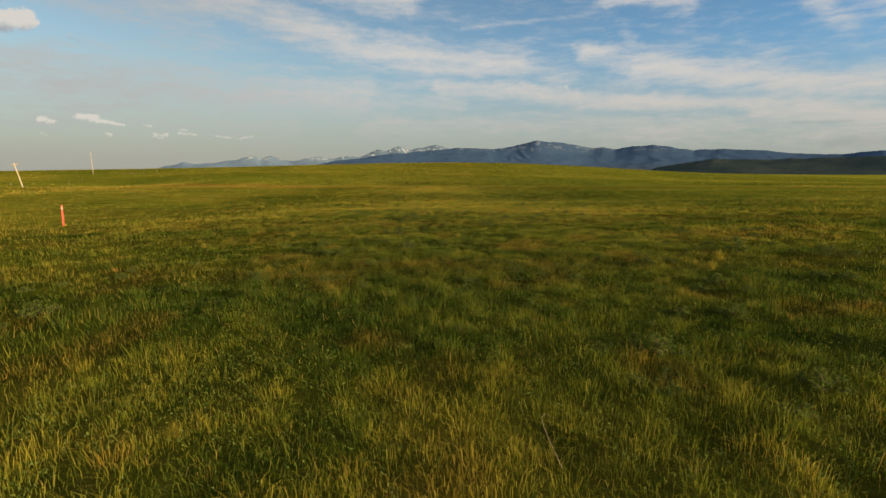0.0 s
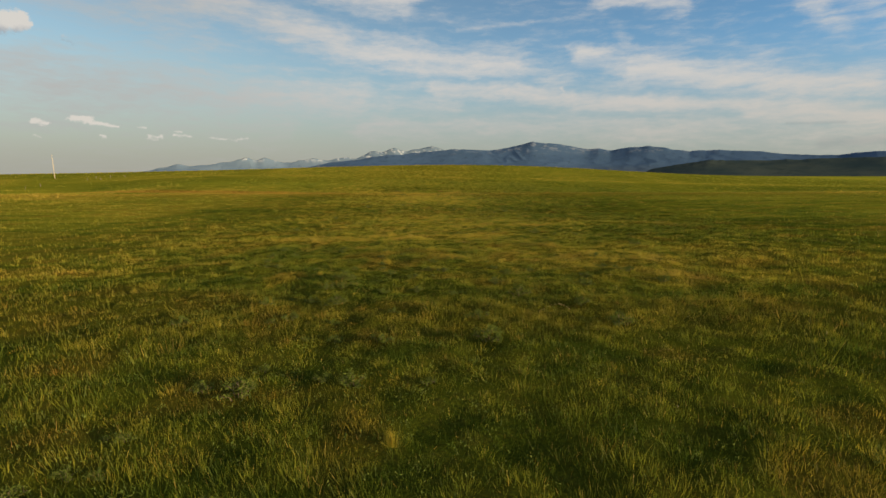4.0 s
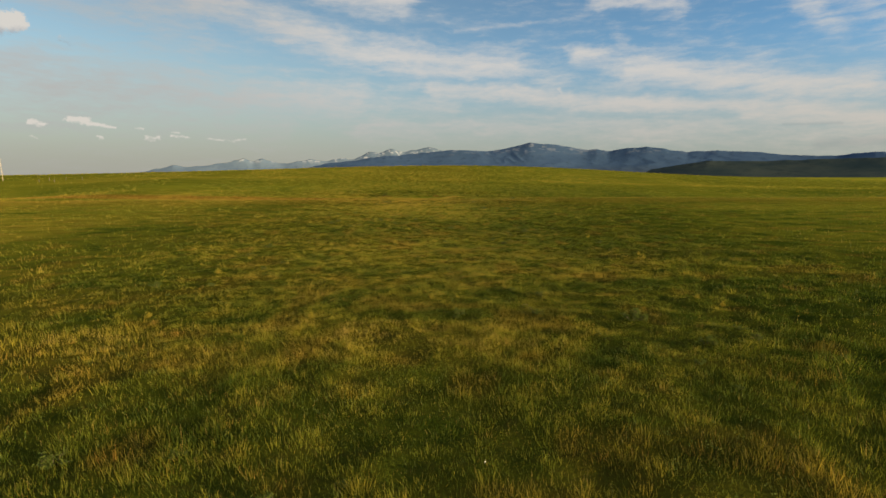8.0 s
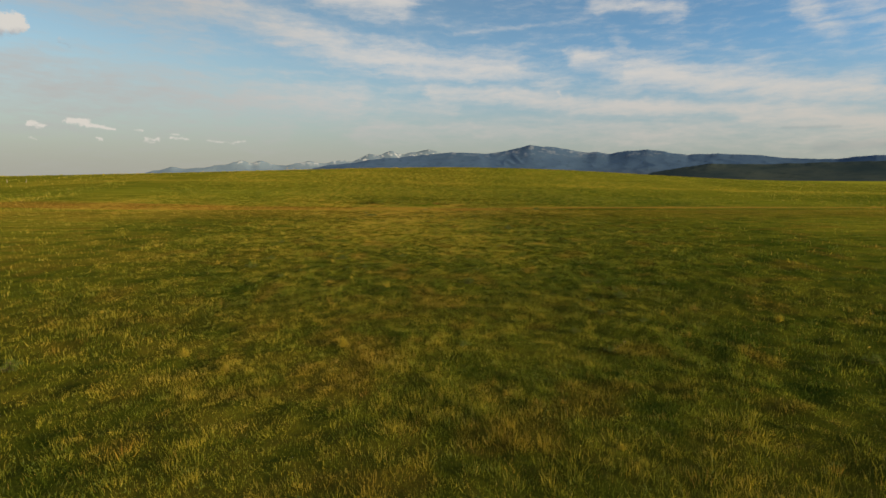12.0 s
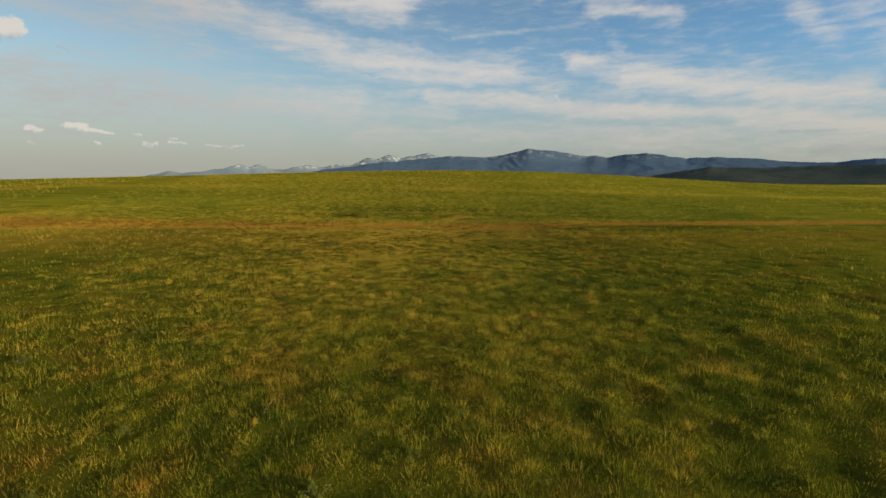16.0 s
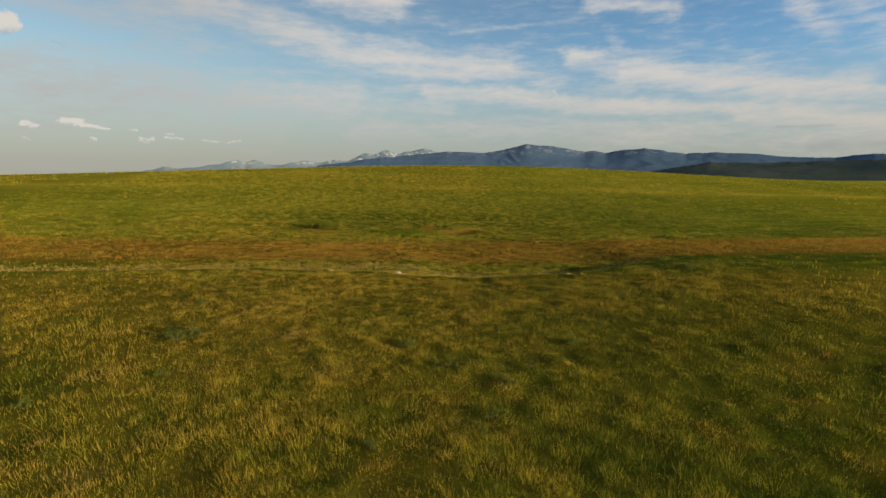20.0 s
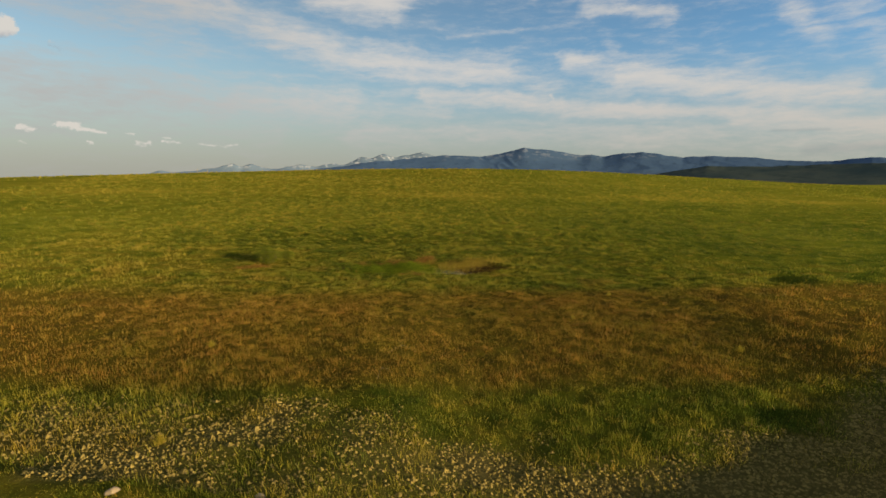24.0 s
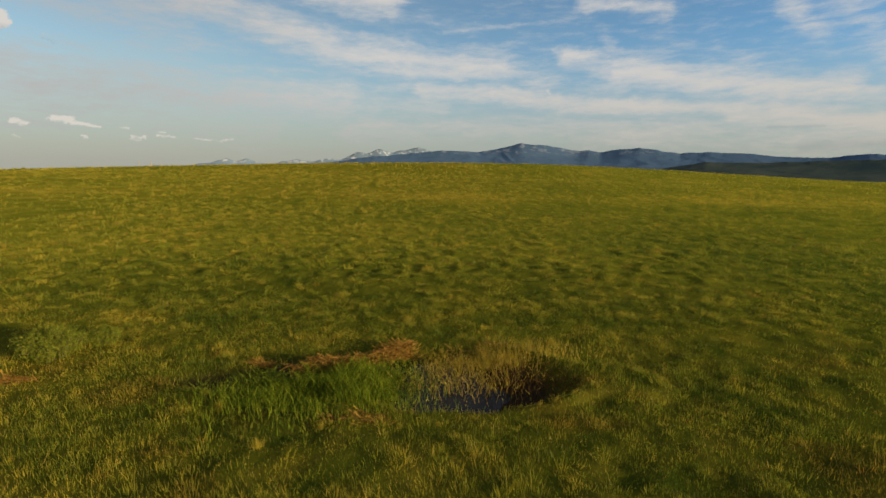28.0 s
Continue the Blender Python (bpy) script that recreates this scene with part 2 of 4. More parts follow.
def grass_material(name):
    m, net = material(name)
    pos = net.node("ShaderNodeNewGeometry").outputs["Position"]
    c = meadow_color(net, net.noise(pos, 9.0, 3.0, 0.6))
    diff = net.node("ShaderNodeBsdfDiffuse", {"Color": c, "Roughness": 0.6}).outputs[0]
    tran = net.node("ShaderNodeBsdfTranslucent", {"Color": c}).outputs[0]
    mixed = net.node("ShaderNodeMixShader", {0: 0.52, 1: diff, 2: tran}).outputs[0]
    gloss = net.node("ShaderNodeBsdfGlossy", {"Color": (0.5, 0.5, 0.45, 1), "Roughness": 0.5}).outputs[0]
    finish(net, net.node("ShaderNodeMixShader", {0: 0.012, 1: mixed, 2: gloss}).outputs[0])
    return m


def ground_material():
    m, net = material("meadow_ground")
    pos = net.node("ShaderNodeNewGeometry").outputs["Position"]
    coarse, mid, fine = net.noise(pos, 0.035, 4.0, 0.6), net.noise(pos, 0.55, 4.0, 0.6), net.noise(pos, 3.2, 5.0, 0.65)
    pebble = net.node("ShaderNodeTexVoronoi", {"Vector": pos, "Scale": 14.0}).outputs
    both = net.math("ADD", net.math("MULTIPLY", mid, 0.6), net.math("ADD", net.math("MULTIPLY", fine, 0.5), net.math("MULTIPLY", coarse, 0.5)))
    sward = meadow_color(net, net.math("SUBTRACT", both, 0.3))
    bare = net.node("ShaderNodeAttribute", attribute_name="bare").outputs["Fac"]
    near = net.node("ShaderNodeAttribute", attribute_name="shaded_thatch").outputs["Fac"]
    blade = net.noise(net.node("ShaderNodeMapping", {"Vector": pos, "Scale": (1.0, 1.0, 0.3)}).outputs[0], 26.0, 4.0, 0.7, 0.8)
    # thatch coloured nearly black to stand for the shade between blades
    shaded_thatch = net.mix(net.ramp(blade, 0.38, 0.66), (0.006, 0.009, 0.002), (0.030, 0.042, 0.005))
    shaded_thatch = net.mix(net.ramp(fine, 0.45, 0.75, 0.0, 0.55), shaded_thatch, (0.036, 0.028, 0.008))
    sward = net.mix(near, sward, shaded_thatch)
    gravel = net.mix(net.ramp(pebble["Distance"], 0.1, 0.6), (0.135, 0.112, 0.032), (0.054, 0.047, 0.014))
    gravel = net.mix(net.ramp(mid, 0.4, 0.65), gravel, (0.074, 0.062, 0.020))
    c = net.mix(bare, sward, gravel)
    wet = net.node("ShaderNodeAttribute", attribute_name="wet").outputs["Fac"]
    c = net.mix(wet, c, (0.020, 0.014, 0.009))
    height = net.math("ADD", net.math("MULTIPLY", mid, 0.6), net.math("ADD", net.math("MULTIPLY", fine, 0.4), net.math("MULTIPLY", blade, 0.12)))
    rough = net.ramp(wet, 0.0, 1.0, 0.95, 0.45)
    finish(net, principled(net, c, rough, height, 0.6, 0.35, **{"Specular IOR Level": 0.0}))
    return m


def plain_material(name, a, b, scale, rough=0.8, bump=0.3, distance=0.01, lo=0.35, hi=0.65, **more):
    """Two tones mixed by coarse and fine noise, with relief."""
    m, net = material(name)
    pos = net.node("ShaderNodeTexCoord").outputs["Object"]
    n = net.math("ADD", net.math("MULTIPLY", net.noise(pos, scale, 5.0, 0.65), 0.65), net.math("MULTIPLY", net.noise(pos, scale * 0.17, 3.0), 0.35))
    finish(net, principled(net, net.mix(net.ramp(n, lo, hi), a, b), rough, n, bump, distance, **more))
    return m


def mountain_material(name, rock, dark, snow_line, snow_amount, foot=0.0):
    m, net = material(name)
    geo = net.node("ShaderNodeNewGeometry")
    pos = geo.outputs["Position"]
    n1, n2 = net.noise(pos, 0.004, 6.0, 0.62), net.noise(pos, 0.022, 6.0, 0.65)
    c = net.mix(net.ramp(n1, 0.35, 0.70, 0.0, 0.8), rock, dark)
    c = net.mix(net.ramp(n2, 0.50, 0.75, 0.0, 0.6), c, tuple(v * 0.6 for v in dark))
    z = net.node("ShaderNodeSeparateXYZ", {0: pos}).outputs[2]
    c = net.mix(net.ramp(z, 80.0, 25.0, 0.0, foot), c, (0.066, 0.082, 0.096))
    snow = net.math("MULTIPLY", net.ramp(z, snow_line, snow_line + 60.0), net.ramp(net.math("ADD", n2, net.math("MULTIPLY", net.noise(pos, 0.075, 4.0, 0.6), 0.3)), 0.67, 0.75))
    c = net.mix(net.math("MULTIPLY", snow, snow_amount), c, (0.46, 0.50, 0.58))
    relief = net.math("ADD", n2, net.math("MULTIPLY", net.noise(pos, 0.06, 4.0, 0.6), 0.45))
    finish(net, principled(net, c, 0.95, relief, 0.22, 8.0, **{"Specular IOR Level": 0.0}))
    return m


GRASS, GROUND = grass_material("grass_blades"), ground_material()
# distance haze is put into both rock colours as blue, paler on the far range
HAZED_FAR_ROCK = mountain_material("far_snowy_rock_hazed", (0.098, 0.142, 0.210), (0.070, 0.108, 0.172), 85.0, 0.5)
HAZED_ROCK = mountain_material("haze_blue_rock", (0.052, 0.093, 0.170), (0.036, 0.067, 0.128), 140.0, 0.18, 0.4)
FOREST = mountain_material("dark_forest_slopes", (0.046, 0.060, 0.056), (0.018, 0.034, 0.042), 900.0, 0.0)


# ---- the lie of the land ----
_table = np.random.default_rng(5).random((256, 256))


def field(x, y, size, seed=0):
    """Smooth random field from 0 to 1 with features of about that size in metres."""
    u, v = np.asarray(x) / size + seed * 17.3 + 900.0, np.asarray(y) / size + seed * 9.7 + 900.0
    i, j = np.floor(u).astype(int), np.floor(v).astype(int)
    fu, fv = u - i, v - j
    fu, fv = fu * fu * (3 - 2 * fu), fv * fv * (3 - 2 * fv)
    a, b = _table[i & 255, j & 255], _table[(i + 1) & 255, j & 255]
    c, d = _table[i & 255, (j + 1) & 255], _table[(i + 1) & 255, (j + 1) & 255]
    return (a * (1 - fu) + b * fu) * (1 - fv) + (c * (1 - fu) + d * fu) * fv


def smooth(u):
    u = np.clip(u, 0, 1)
    return u * u * (3 - 2 * u)


# height along the flight line, and how far it tips up per 10 m to the side
PROFILE_Y = np.array([0, 5, 12, 20, 28, 36, 44, 52, 60, 68, 76, 84, 92, 100, 106, 112, 118, 124, 130])
PROFILE_Z = np.array([1.143, 1.168, 1.181, 1.209, 1.096, 0.844, 0.571, 0.313, 0.153, 0.339, 0.492, 0.505, 0.528, 0.659, 0.590, 0.392, 0.111, -0.142, -0.342])
PROFILE_TIP = np.array([0.020, 0.043, 0.072, 0.092, 0.102, 0.105, 0.085, 0.039, -0.023, -0.066, -0.086, -0.075, -0.042, -0.007, 0.021, 0.036, 0.031, 0.007, 0.000])
PROFILE_M = np.gradient(PROFILE_Z, PROFILE_Y)


def profile(y):
    y = np.clip(y, 0.0, 129.999)
    i = np.clip(np.searchsorted(PROFILE_Y, y, side="right") - 1, 0, len(PROFILE_Y) - 2)
    h = PROFILE_Y[i + 1] - PROFILE_Y[i]
    t = (y - PROFILE_Y[i]) / h
    return ((2 * t**3 - 3 * t * t + 1) * PROFILE_Z[i] + (t**3 - 2 * t * t + t) * h * PROFILE_M[i]
            + (3 * t * t - 2 * t**3) * PROFILE_Z[i + 1] + (t**3 - t * t) * h * PROFILE_M[i + 1])


def bank_line(x):
    """Where the meadow's edge drops to the dry channel."""
    u = np.clip(np.asarray(x) - 4.0, 0, None)
    east = 103.9 + 0.057 * np.minimum(u, 8) ** 2 + 0.5 * np.clip(u - 8, 0, 20)
    return np.where(np.asarray(x) < 4, 106.7 - 2.8 * np.exp(-((x - 4.0) / 5.0) ** 2), east) + 0.25 * (field(x, x * 0, 2.3, 3) - 0.5)


POND = (2.5, 128.75, 5.1, 2.0)     # centre and half lengths
WATER_Z = -0.36


def pond_reach(x, y):
    """1 at the rim of the pond, below 1 inside."""
    return np.hypot((x - POND[0]) / POND[2], (y - POND[1]) / np.where(y < POND[1], 0.74 * POND[3], POND[3])) + 0.5 * (field(x, y, 1.4, 7) - 0.5)


def land(x, y):
    """Height of the ground without its hummocks."""
    x, y = np.asarray(x, float), np.asarray(y, float)
    xx = np.clip(x, -400, 400) / 100
    z = profile(y) + 1.225 * xx * smooth((120 - y) / 60) + np.interp(y, PROFILE_Y, PROFILE_TIP) * 1.7 * np.tanh((x - 2) / 17)
    y0, run = 122.5 + 27.3 * xx, np.maximum(102.6 + 19.2 * xx, 15)
    top = 3.704 - 1.897 * np.tanh(xx / 5.208) + 4.522 * np.exp(-((xx - 0.197) / 0.952) ** 2)
    u = (y - y0) / run
    z = z + top * np.where(u < 1, smooth(u) * 0.6 + 0.4 * np.clip(u, 0, 1), 1)
    z = z - 3.115 * np.clip(y - y0 - run * 1.15, 0, 900) / 100
    z = z - 3.7 * smooth((-55 - x) / 45) * np.exp(-((y - 138) / 22) ** 2)
    z = z - 0.45 * np.exp(-((x + 24) / 9) ** 2 - ((y - 32) / 14) ** 2)
    deep = smooth((x - 0.5) / 3) * smooth((15.5 - x) / 5)
    z = z - (0.12 + 0.32 * deep) * smooth((y - bank_line(x)) / (0.5 + 0.7 * deep)) * smooth((128 - y) / 20) * smooth((x + 45) / 20) * smooth((17 - x) / 6)
    trough = np.exp(-((y - 129.2) / 3.0) ** 2) * smooth((16 - np.abs(x + 2)) / 5)
    z = z - 0.10 * trough
    u, v = (x - 20.3) * 0.5 + (y - 124.9) * 0.87, (x - 20.3) * 0.87 - (y - 124.9) * 0.5      # a short washed-out hollow in the grass
    z = z - 0.50 * np.exp(-(u / 1.5) ** 4 - (v / 0.65) ** 2) + 0.14 * np.exp(-(u / 1.6) ** 2 - ((v - 1.5) / 0.7) ** 2)
    rim = pond_reach(x, y)
    east = smooth((x - 4.6) / 1.4)
    z = z + 0.16 * east * np.exp(-((rim - 1.09) / 0.10) ** 2)
    dig = smooth((1.16 - 0.15 * east - rim) / (0.32 - 0.18 * east))
    bed = WATER_Z - 0.10 + 0.16 * smooth((2.3 - x) / 1.0) + 0.15 * smooth((x - 4.1 + 1.8 * (field(x, y, 0.8, 14) - 0.5)) / 0.8)
    return z * (1 - dig) + np.minimum(z, bed) * dig


def hummock(x, y):
    """Tussocks and hollows of the sward."""
    hill = smooth((y - 133) / 8)
    a = field(x, y, 0.62, 1) * 0.09 + field(x, y, 0.34, 2) * 0.07 + field(x, y, 2.6, 4) * 0.05
    b = field(x, y, 0.52, 5) ** 2 * 0.17 + field(x, y, 0.36, 6) * 0.07
    calm = smooth((20 - np.abs(x - 1.5)) / 6) * smooth((152 - y) / 7) * smooth((y + 6) / 6)
    return ((a - 0.105) * (1 - hill) + (b - 0.08) * hill) * calm


def bare_at(x, y):
    """Share of bare gravel: the dry channel's bed below the bank."""
    d = y - bank_line(x) + 1.2 * (field(x, y, 0.9, 11) - 0.5)
    reach = 1.2 + 1.0 * field(x, y * 0, 5.0, 12) + 1.3 * np.exp(-((x + 0.5) / 5) ** 4) + 0.6 * np.exp(-((x - 6.5) / 5) ** 2)
    return np.clip(0.56 + 0.44 * smooth((x - 1.5) / 4) + 0.8 * (field(x, y, 0.9, 13) - 0.5), 0, 1) * smooth((d - 0.15) / 0.5) * smooth((reach + 1.4 - d) / 1.6) * smooth((x + 34) / 14) * smooth((15 - x) / 5)


def wet_at(x, y):
    return smooth((1.12 - 0.20 * smooth((np.asarray(x) - 4.6) / 1.4) - pond_reach(x, y)) / 0.25)


def floor_z(x, y):
    still = 1 - 0.8 * np.maximum(bare_at(x, y), wet_at(x, y))
    return land(x, y) + hummock(x, y) * still


def tone_at(x, y):
    """0 deep green, 1 straw."""
    hill = smooth((y - 133) / 8)
    t = 0.43 - 0.03 * smooth((85 - y) / 35) - 0.14 * smooth((18 - y) / 12) + 0.04 * smooth((-4 - x) / 20) - 0.16 * smooth((x - 2) / 9) * (1 - hill) + (0.34 - 0.20 * hill) * (field(x, y, 9.0, 21) - 0.5) + (0.26 - 0.08 * hill) * (field(x, y, 1.1, 22) - 0.5) + 0.28 * (field(x, y, 0.42, 26) - 0.5) + 0.22 * (field(x, y, 34.0, 23) - 0.5)
    t = t - 0.16 * smooth((field(x, y, 0.9, 27) - 0.60) / 0.18) * (1 - hill)
    t = t + 0.30 * smooth((field(x * 0.25, y, 3.5, 24) - 0.66) / 0.2) * smooth((70 - y) / 30)
    t = t - 0.09 * hill - 0.13 * hill * smooth((x - 8) / 14) + 0.14 * smooth((y - 158) / 25) + 0.08 * smooth((y - 76) / 18) * smooth((106 - y) / 3) + 0.15 * np.exp(-((y - 168 - 0.1 * x) / 4.0) ** 2)
    return np.clip(t, 0, 1)


def rust_at(x, y):
    """Red-brown seed heads: the dry sedge band behind the channel, and scattered patches."""
    d = y - (116.0 + 1.2 * (field(x, x * 0, 8.0, 31) - 0.5) + 0.06 * np.abs(x))
    belt = smooth((d + 6.8) / 1.6) * smooth((7.0 - d) / 3.0) * (0.50 + 0.50 * field(x, y, 1.7, 32))
    patch = smooth((field(x, y, 1.1, 33) - 0.66) / 0.2) * 0.36
    edge = smooth((y - 88) / 14) * smooth((106 - y) / 2) * (0.15 + 0.32 * field(x, y, 1.8, 34))
    line = smooth((field(x * 0.12, y, 2.6, 35) - 0.62) / 0.2) * 0.18 * smooth((80 - y) / 20)
    return np.clip(np.maximum(np.maximum(belt, patch * smooth((134 - y) / 8)), np.maximum(edge, line)), 0, 1)


def link(name, bm, mat):
    me = bpy.data.meshes.new(name)
    bm.to_mesh(me)
    bm.free()
    me.materials.append(mat)
    return new(name, me)


def part(name, bm, mat, parent, label=""):
    """One mesh under a thing or under a part."""
    ob = link(name, bm, mat)
    ob.parent = parent
    return tagged(ob, label) if label else ob


def bulk(name, verts, sides, mat, attributes=None, soft=False):
    """A mesh of many faces of the same number of corners, from arrays; each face has vertices of its own unless sides is an index array."""
    me = bpy.data.meshes.new(name)
    verts = np.ascontiguousarray(verts, dtype=np.float32)
    faces = np.arange(len(verts), dtype=np.int32).reshape(-1, sides) if isinstance(sides, int) else sides.astype(np.int32)
    me.vertices.add(len(verts))
    me.vertices.foreach_set("co", verts.ravel())
    me.loops.add(faces.size)
    me.loops.foreach_set("vertex_index", faces.ravel())
    me.polygons.add(len(faces))
    me.polygons.foreach_set("loop_start", np.arange(0, faces.size, faces.shape[1], dtype=np.int32))
    me.polygons.foreach_set("use_smooth", np.full(len(faces), soft))
    for key, values in (attributes or {}).items():
        me.attributes.new(key, "FLOAT", "POINT").data.foreach_set("value", np.ascontiguousarray(values, dtype=np.float32))
    me.update(calc_edges=True)
    me.materials.append(mat)
    return new(name, me)


def grid_faces(rows, cols):
    i = np.arange(rows - 1)[:, None] * cols + np.arange(cols - 1)[None, :]
    i = i.ravel()
    return np.stack([i, i + 1, i + cols + 1, i + cols], 1)


def stretch(lo, hi, step, far_lo, far_hi, growth):
    """Even steps between lo and hi, then ever longer ones out to the far ends."""
    mid = list(np.arange(lo, hi + step / 2, step))
    s, up = step, [mid[-1]]
    while up[-1] < far_hi:
        s *= growth
        up.append(up[-1] + s)
    s, down = step, [mid[0]]
    while down[-1] > far_lo:
        s *= growth
        down.append(down[-1] - s)
    return np.array(down[:0:-1] + mid + up[1:])


gx = stretch(-14, 22, 0.175, -4700, 4700, 1.10)
gy = stretch(1, 148, 0.175, -900, 4700, 1.06)
GX, GY = [a.ravel() for a in np.meshgrid(gx, gy)]
GZ = floor_z(GX, GY)
# share of that painted shade: less to the sides, uphill and far off
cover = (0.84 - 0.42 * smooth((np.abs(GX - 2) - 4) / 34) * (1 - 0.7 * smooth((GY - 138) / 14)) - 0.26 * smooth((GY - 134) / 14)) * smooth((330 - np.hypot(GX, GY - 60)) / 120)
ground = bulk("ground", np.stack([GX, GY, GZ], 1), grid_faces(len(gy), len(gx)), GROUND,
              {"tone": tone_at(GX, GY), "rust": rust_at(GX, GY), "bare": bare_at(GX, GY), "wet": wet_at(GX, GY), "shaded_thatch": cover}, soft=True)
tagged(ground, "rolling grassland, shade-darkened between its tufts, with a gravel channel and a muddy hollow", "ground", kind="structure")


# ---- mountains on the horizon ----
def massif(name, peaks, spread, radius, depth, mat, seed, rough, az_lo, az_hi, label):
    """A range in an arc round the plain: summits and saddles of (azimuth, elevation in degrees), with spurs and gullies."""
    azs = np.linspace(az_lo, az_hi, int((az_hi - az_lo) * 15))
    rs = np.linspace(0, 1, 60)
    A, Rr = np.meshgrid(azs, rs)
    crest = np.interp(azs, [p[0] for p in peaks], [p[1] for p in peaks])
    crest = np.convolve(np.pad(crest, 5, mode="edge"), np.hanning(13)[1:-1] / np.hanning(13).sum(), "valid")
    crest = crest * smooth((azs - az_lo) / 2) * smooth((az_hi - azs) / 3)
    jag = rough * (field(azs, azs * 0, 1.1, seed) - 0.5) + rough * 0.55 * (field(azs, azs * 0, 0.41, seed + 1) - 0.5) + rough * 0.20 * (field(azs, azs * 0, 0.16, seed + 8) - 0.5)
    ridge = np.minimum(Rr / 0.72, (1 - Rr) / 0.28 * 0.9 + 0.1)
    dist = radius + depth * (Rr - 0.72)
    wx, wy = dist * np.sin(np.radians(A)), dist * np.cos(np.radians(A))
    sx = wx + 260 * field(wx, wy, 420, seed + 6) + 0.5 * wy
    fold = np.abs(2 * field(sx, wy, 230, seed + 2) - 1) * 0.09 + np.abs(2 * field(sx, wy, 90, seed + 3) - 1) * 0.08
    shape = np.clip(ridge, 0, 1) ** 1.25 * (1 - fold * (1 - ridge ** 3))
    wide = np.convolve(np.pad(crest, 60, mode="edge"), np.ones(121) / 121, "valid")
    lift = ridge ** 2.2
    height = np.tan(np.radians(crest[None, :] * lift + wide[None, :] * (1 - lift) + jag[None, :] * ridge ** 14 + spread)) * radius * shape
    ar = np.radians(A)
    x, y = 1.6 + dist * np.sin(ar), 62.0 + dist * np.cos(ar)
    verts = np.stack([x.ravel(), y.ravel(), (height - 30 * (1 - ridge) + 4.4 * ridge).ravel()], 1)
    ob = bulk(name, verts, grid_faces(len(rs), len(azs)), mat, soft=True)
    return tagged(ob, label, "mountains", kind="structure")


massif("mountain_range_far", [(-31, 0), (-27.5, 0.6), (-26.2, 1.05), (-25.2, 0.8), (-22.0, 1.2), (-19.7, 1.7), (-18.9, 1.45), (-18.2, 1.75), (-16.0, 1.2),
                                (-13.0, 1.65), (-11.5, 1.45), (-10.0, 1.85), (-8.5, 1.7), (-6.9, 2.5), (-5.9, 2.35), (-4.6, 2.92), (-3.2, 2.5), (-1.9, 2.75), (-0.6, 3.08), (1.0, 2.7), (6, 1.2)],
       0.0, 4560, 300, HAZED_FAR_ROCK, 41, 0.22, -31.0, 6.0, "distant snow-streaked rocky peaks on the horizon")
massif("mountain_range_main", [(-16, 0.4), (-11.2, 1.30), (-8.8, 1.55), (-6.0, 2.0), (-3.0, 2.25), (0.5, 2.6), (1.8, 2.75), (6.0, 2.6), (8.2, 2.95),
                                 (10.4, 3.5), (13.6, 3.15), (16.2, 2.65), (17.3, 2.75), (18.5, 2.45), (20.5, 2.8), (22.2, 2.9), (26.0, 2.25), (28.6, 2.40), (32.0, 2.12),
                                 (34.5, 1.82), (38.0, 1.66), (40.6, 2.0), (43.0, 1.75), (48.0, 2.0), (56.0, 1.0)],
       0.0, 4150, 800, HAZED_ROCK, 45, 0.13, -16.0, 56.0, "bare mountain range, haze-blue in its colour, with thin snow streaks")
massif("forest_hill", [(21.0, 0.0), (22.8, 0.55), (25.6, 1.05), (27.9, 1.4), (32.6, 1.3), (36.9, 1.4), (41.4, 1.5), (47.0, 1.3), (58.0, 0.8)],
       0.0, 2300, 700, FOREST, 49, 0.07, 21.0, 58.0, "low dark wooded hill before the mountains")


# ---- the sward ----
rng = np.random.default_rng(11)


def clumped(count, x0, x1, y0, y1, tufts, spread, even):
    """Places gathered round random tuft centres; also the way out from each centre, and the tuft's number."""
    ragged = min(1.5, 0.2 * (x1 - x0))
    tx, ty = rng.uniform(x0, x1, tufts) + rng.normal(0, ragged, tufts), rng.uniform(y0, y1, tufts)
    k = rng.integers(0, tufts, count)
    ox, oy = rng.normal(0, 1, count), rng.normal(0, 1, count)
    s = spread * (0.6 + 0.8 * rng.random(tufts))[k]
    loose = rng.random(count) < even
    cx, cy = np.where(loose, rng.uniform(x0, x1, count) + rng.normal(0, ragged, count), tx[k]), np.where(loose, rng.uniform(y0, y1, count), ty[k])
    return cx + ox * s, cy + oy * s, ox, oy, k, loose


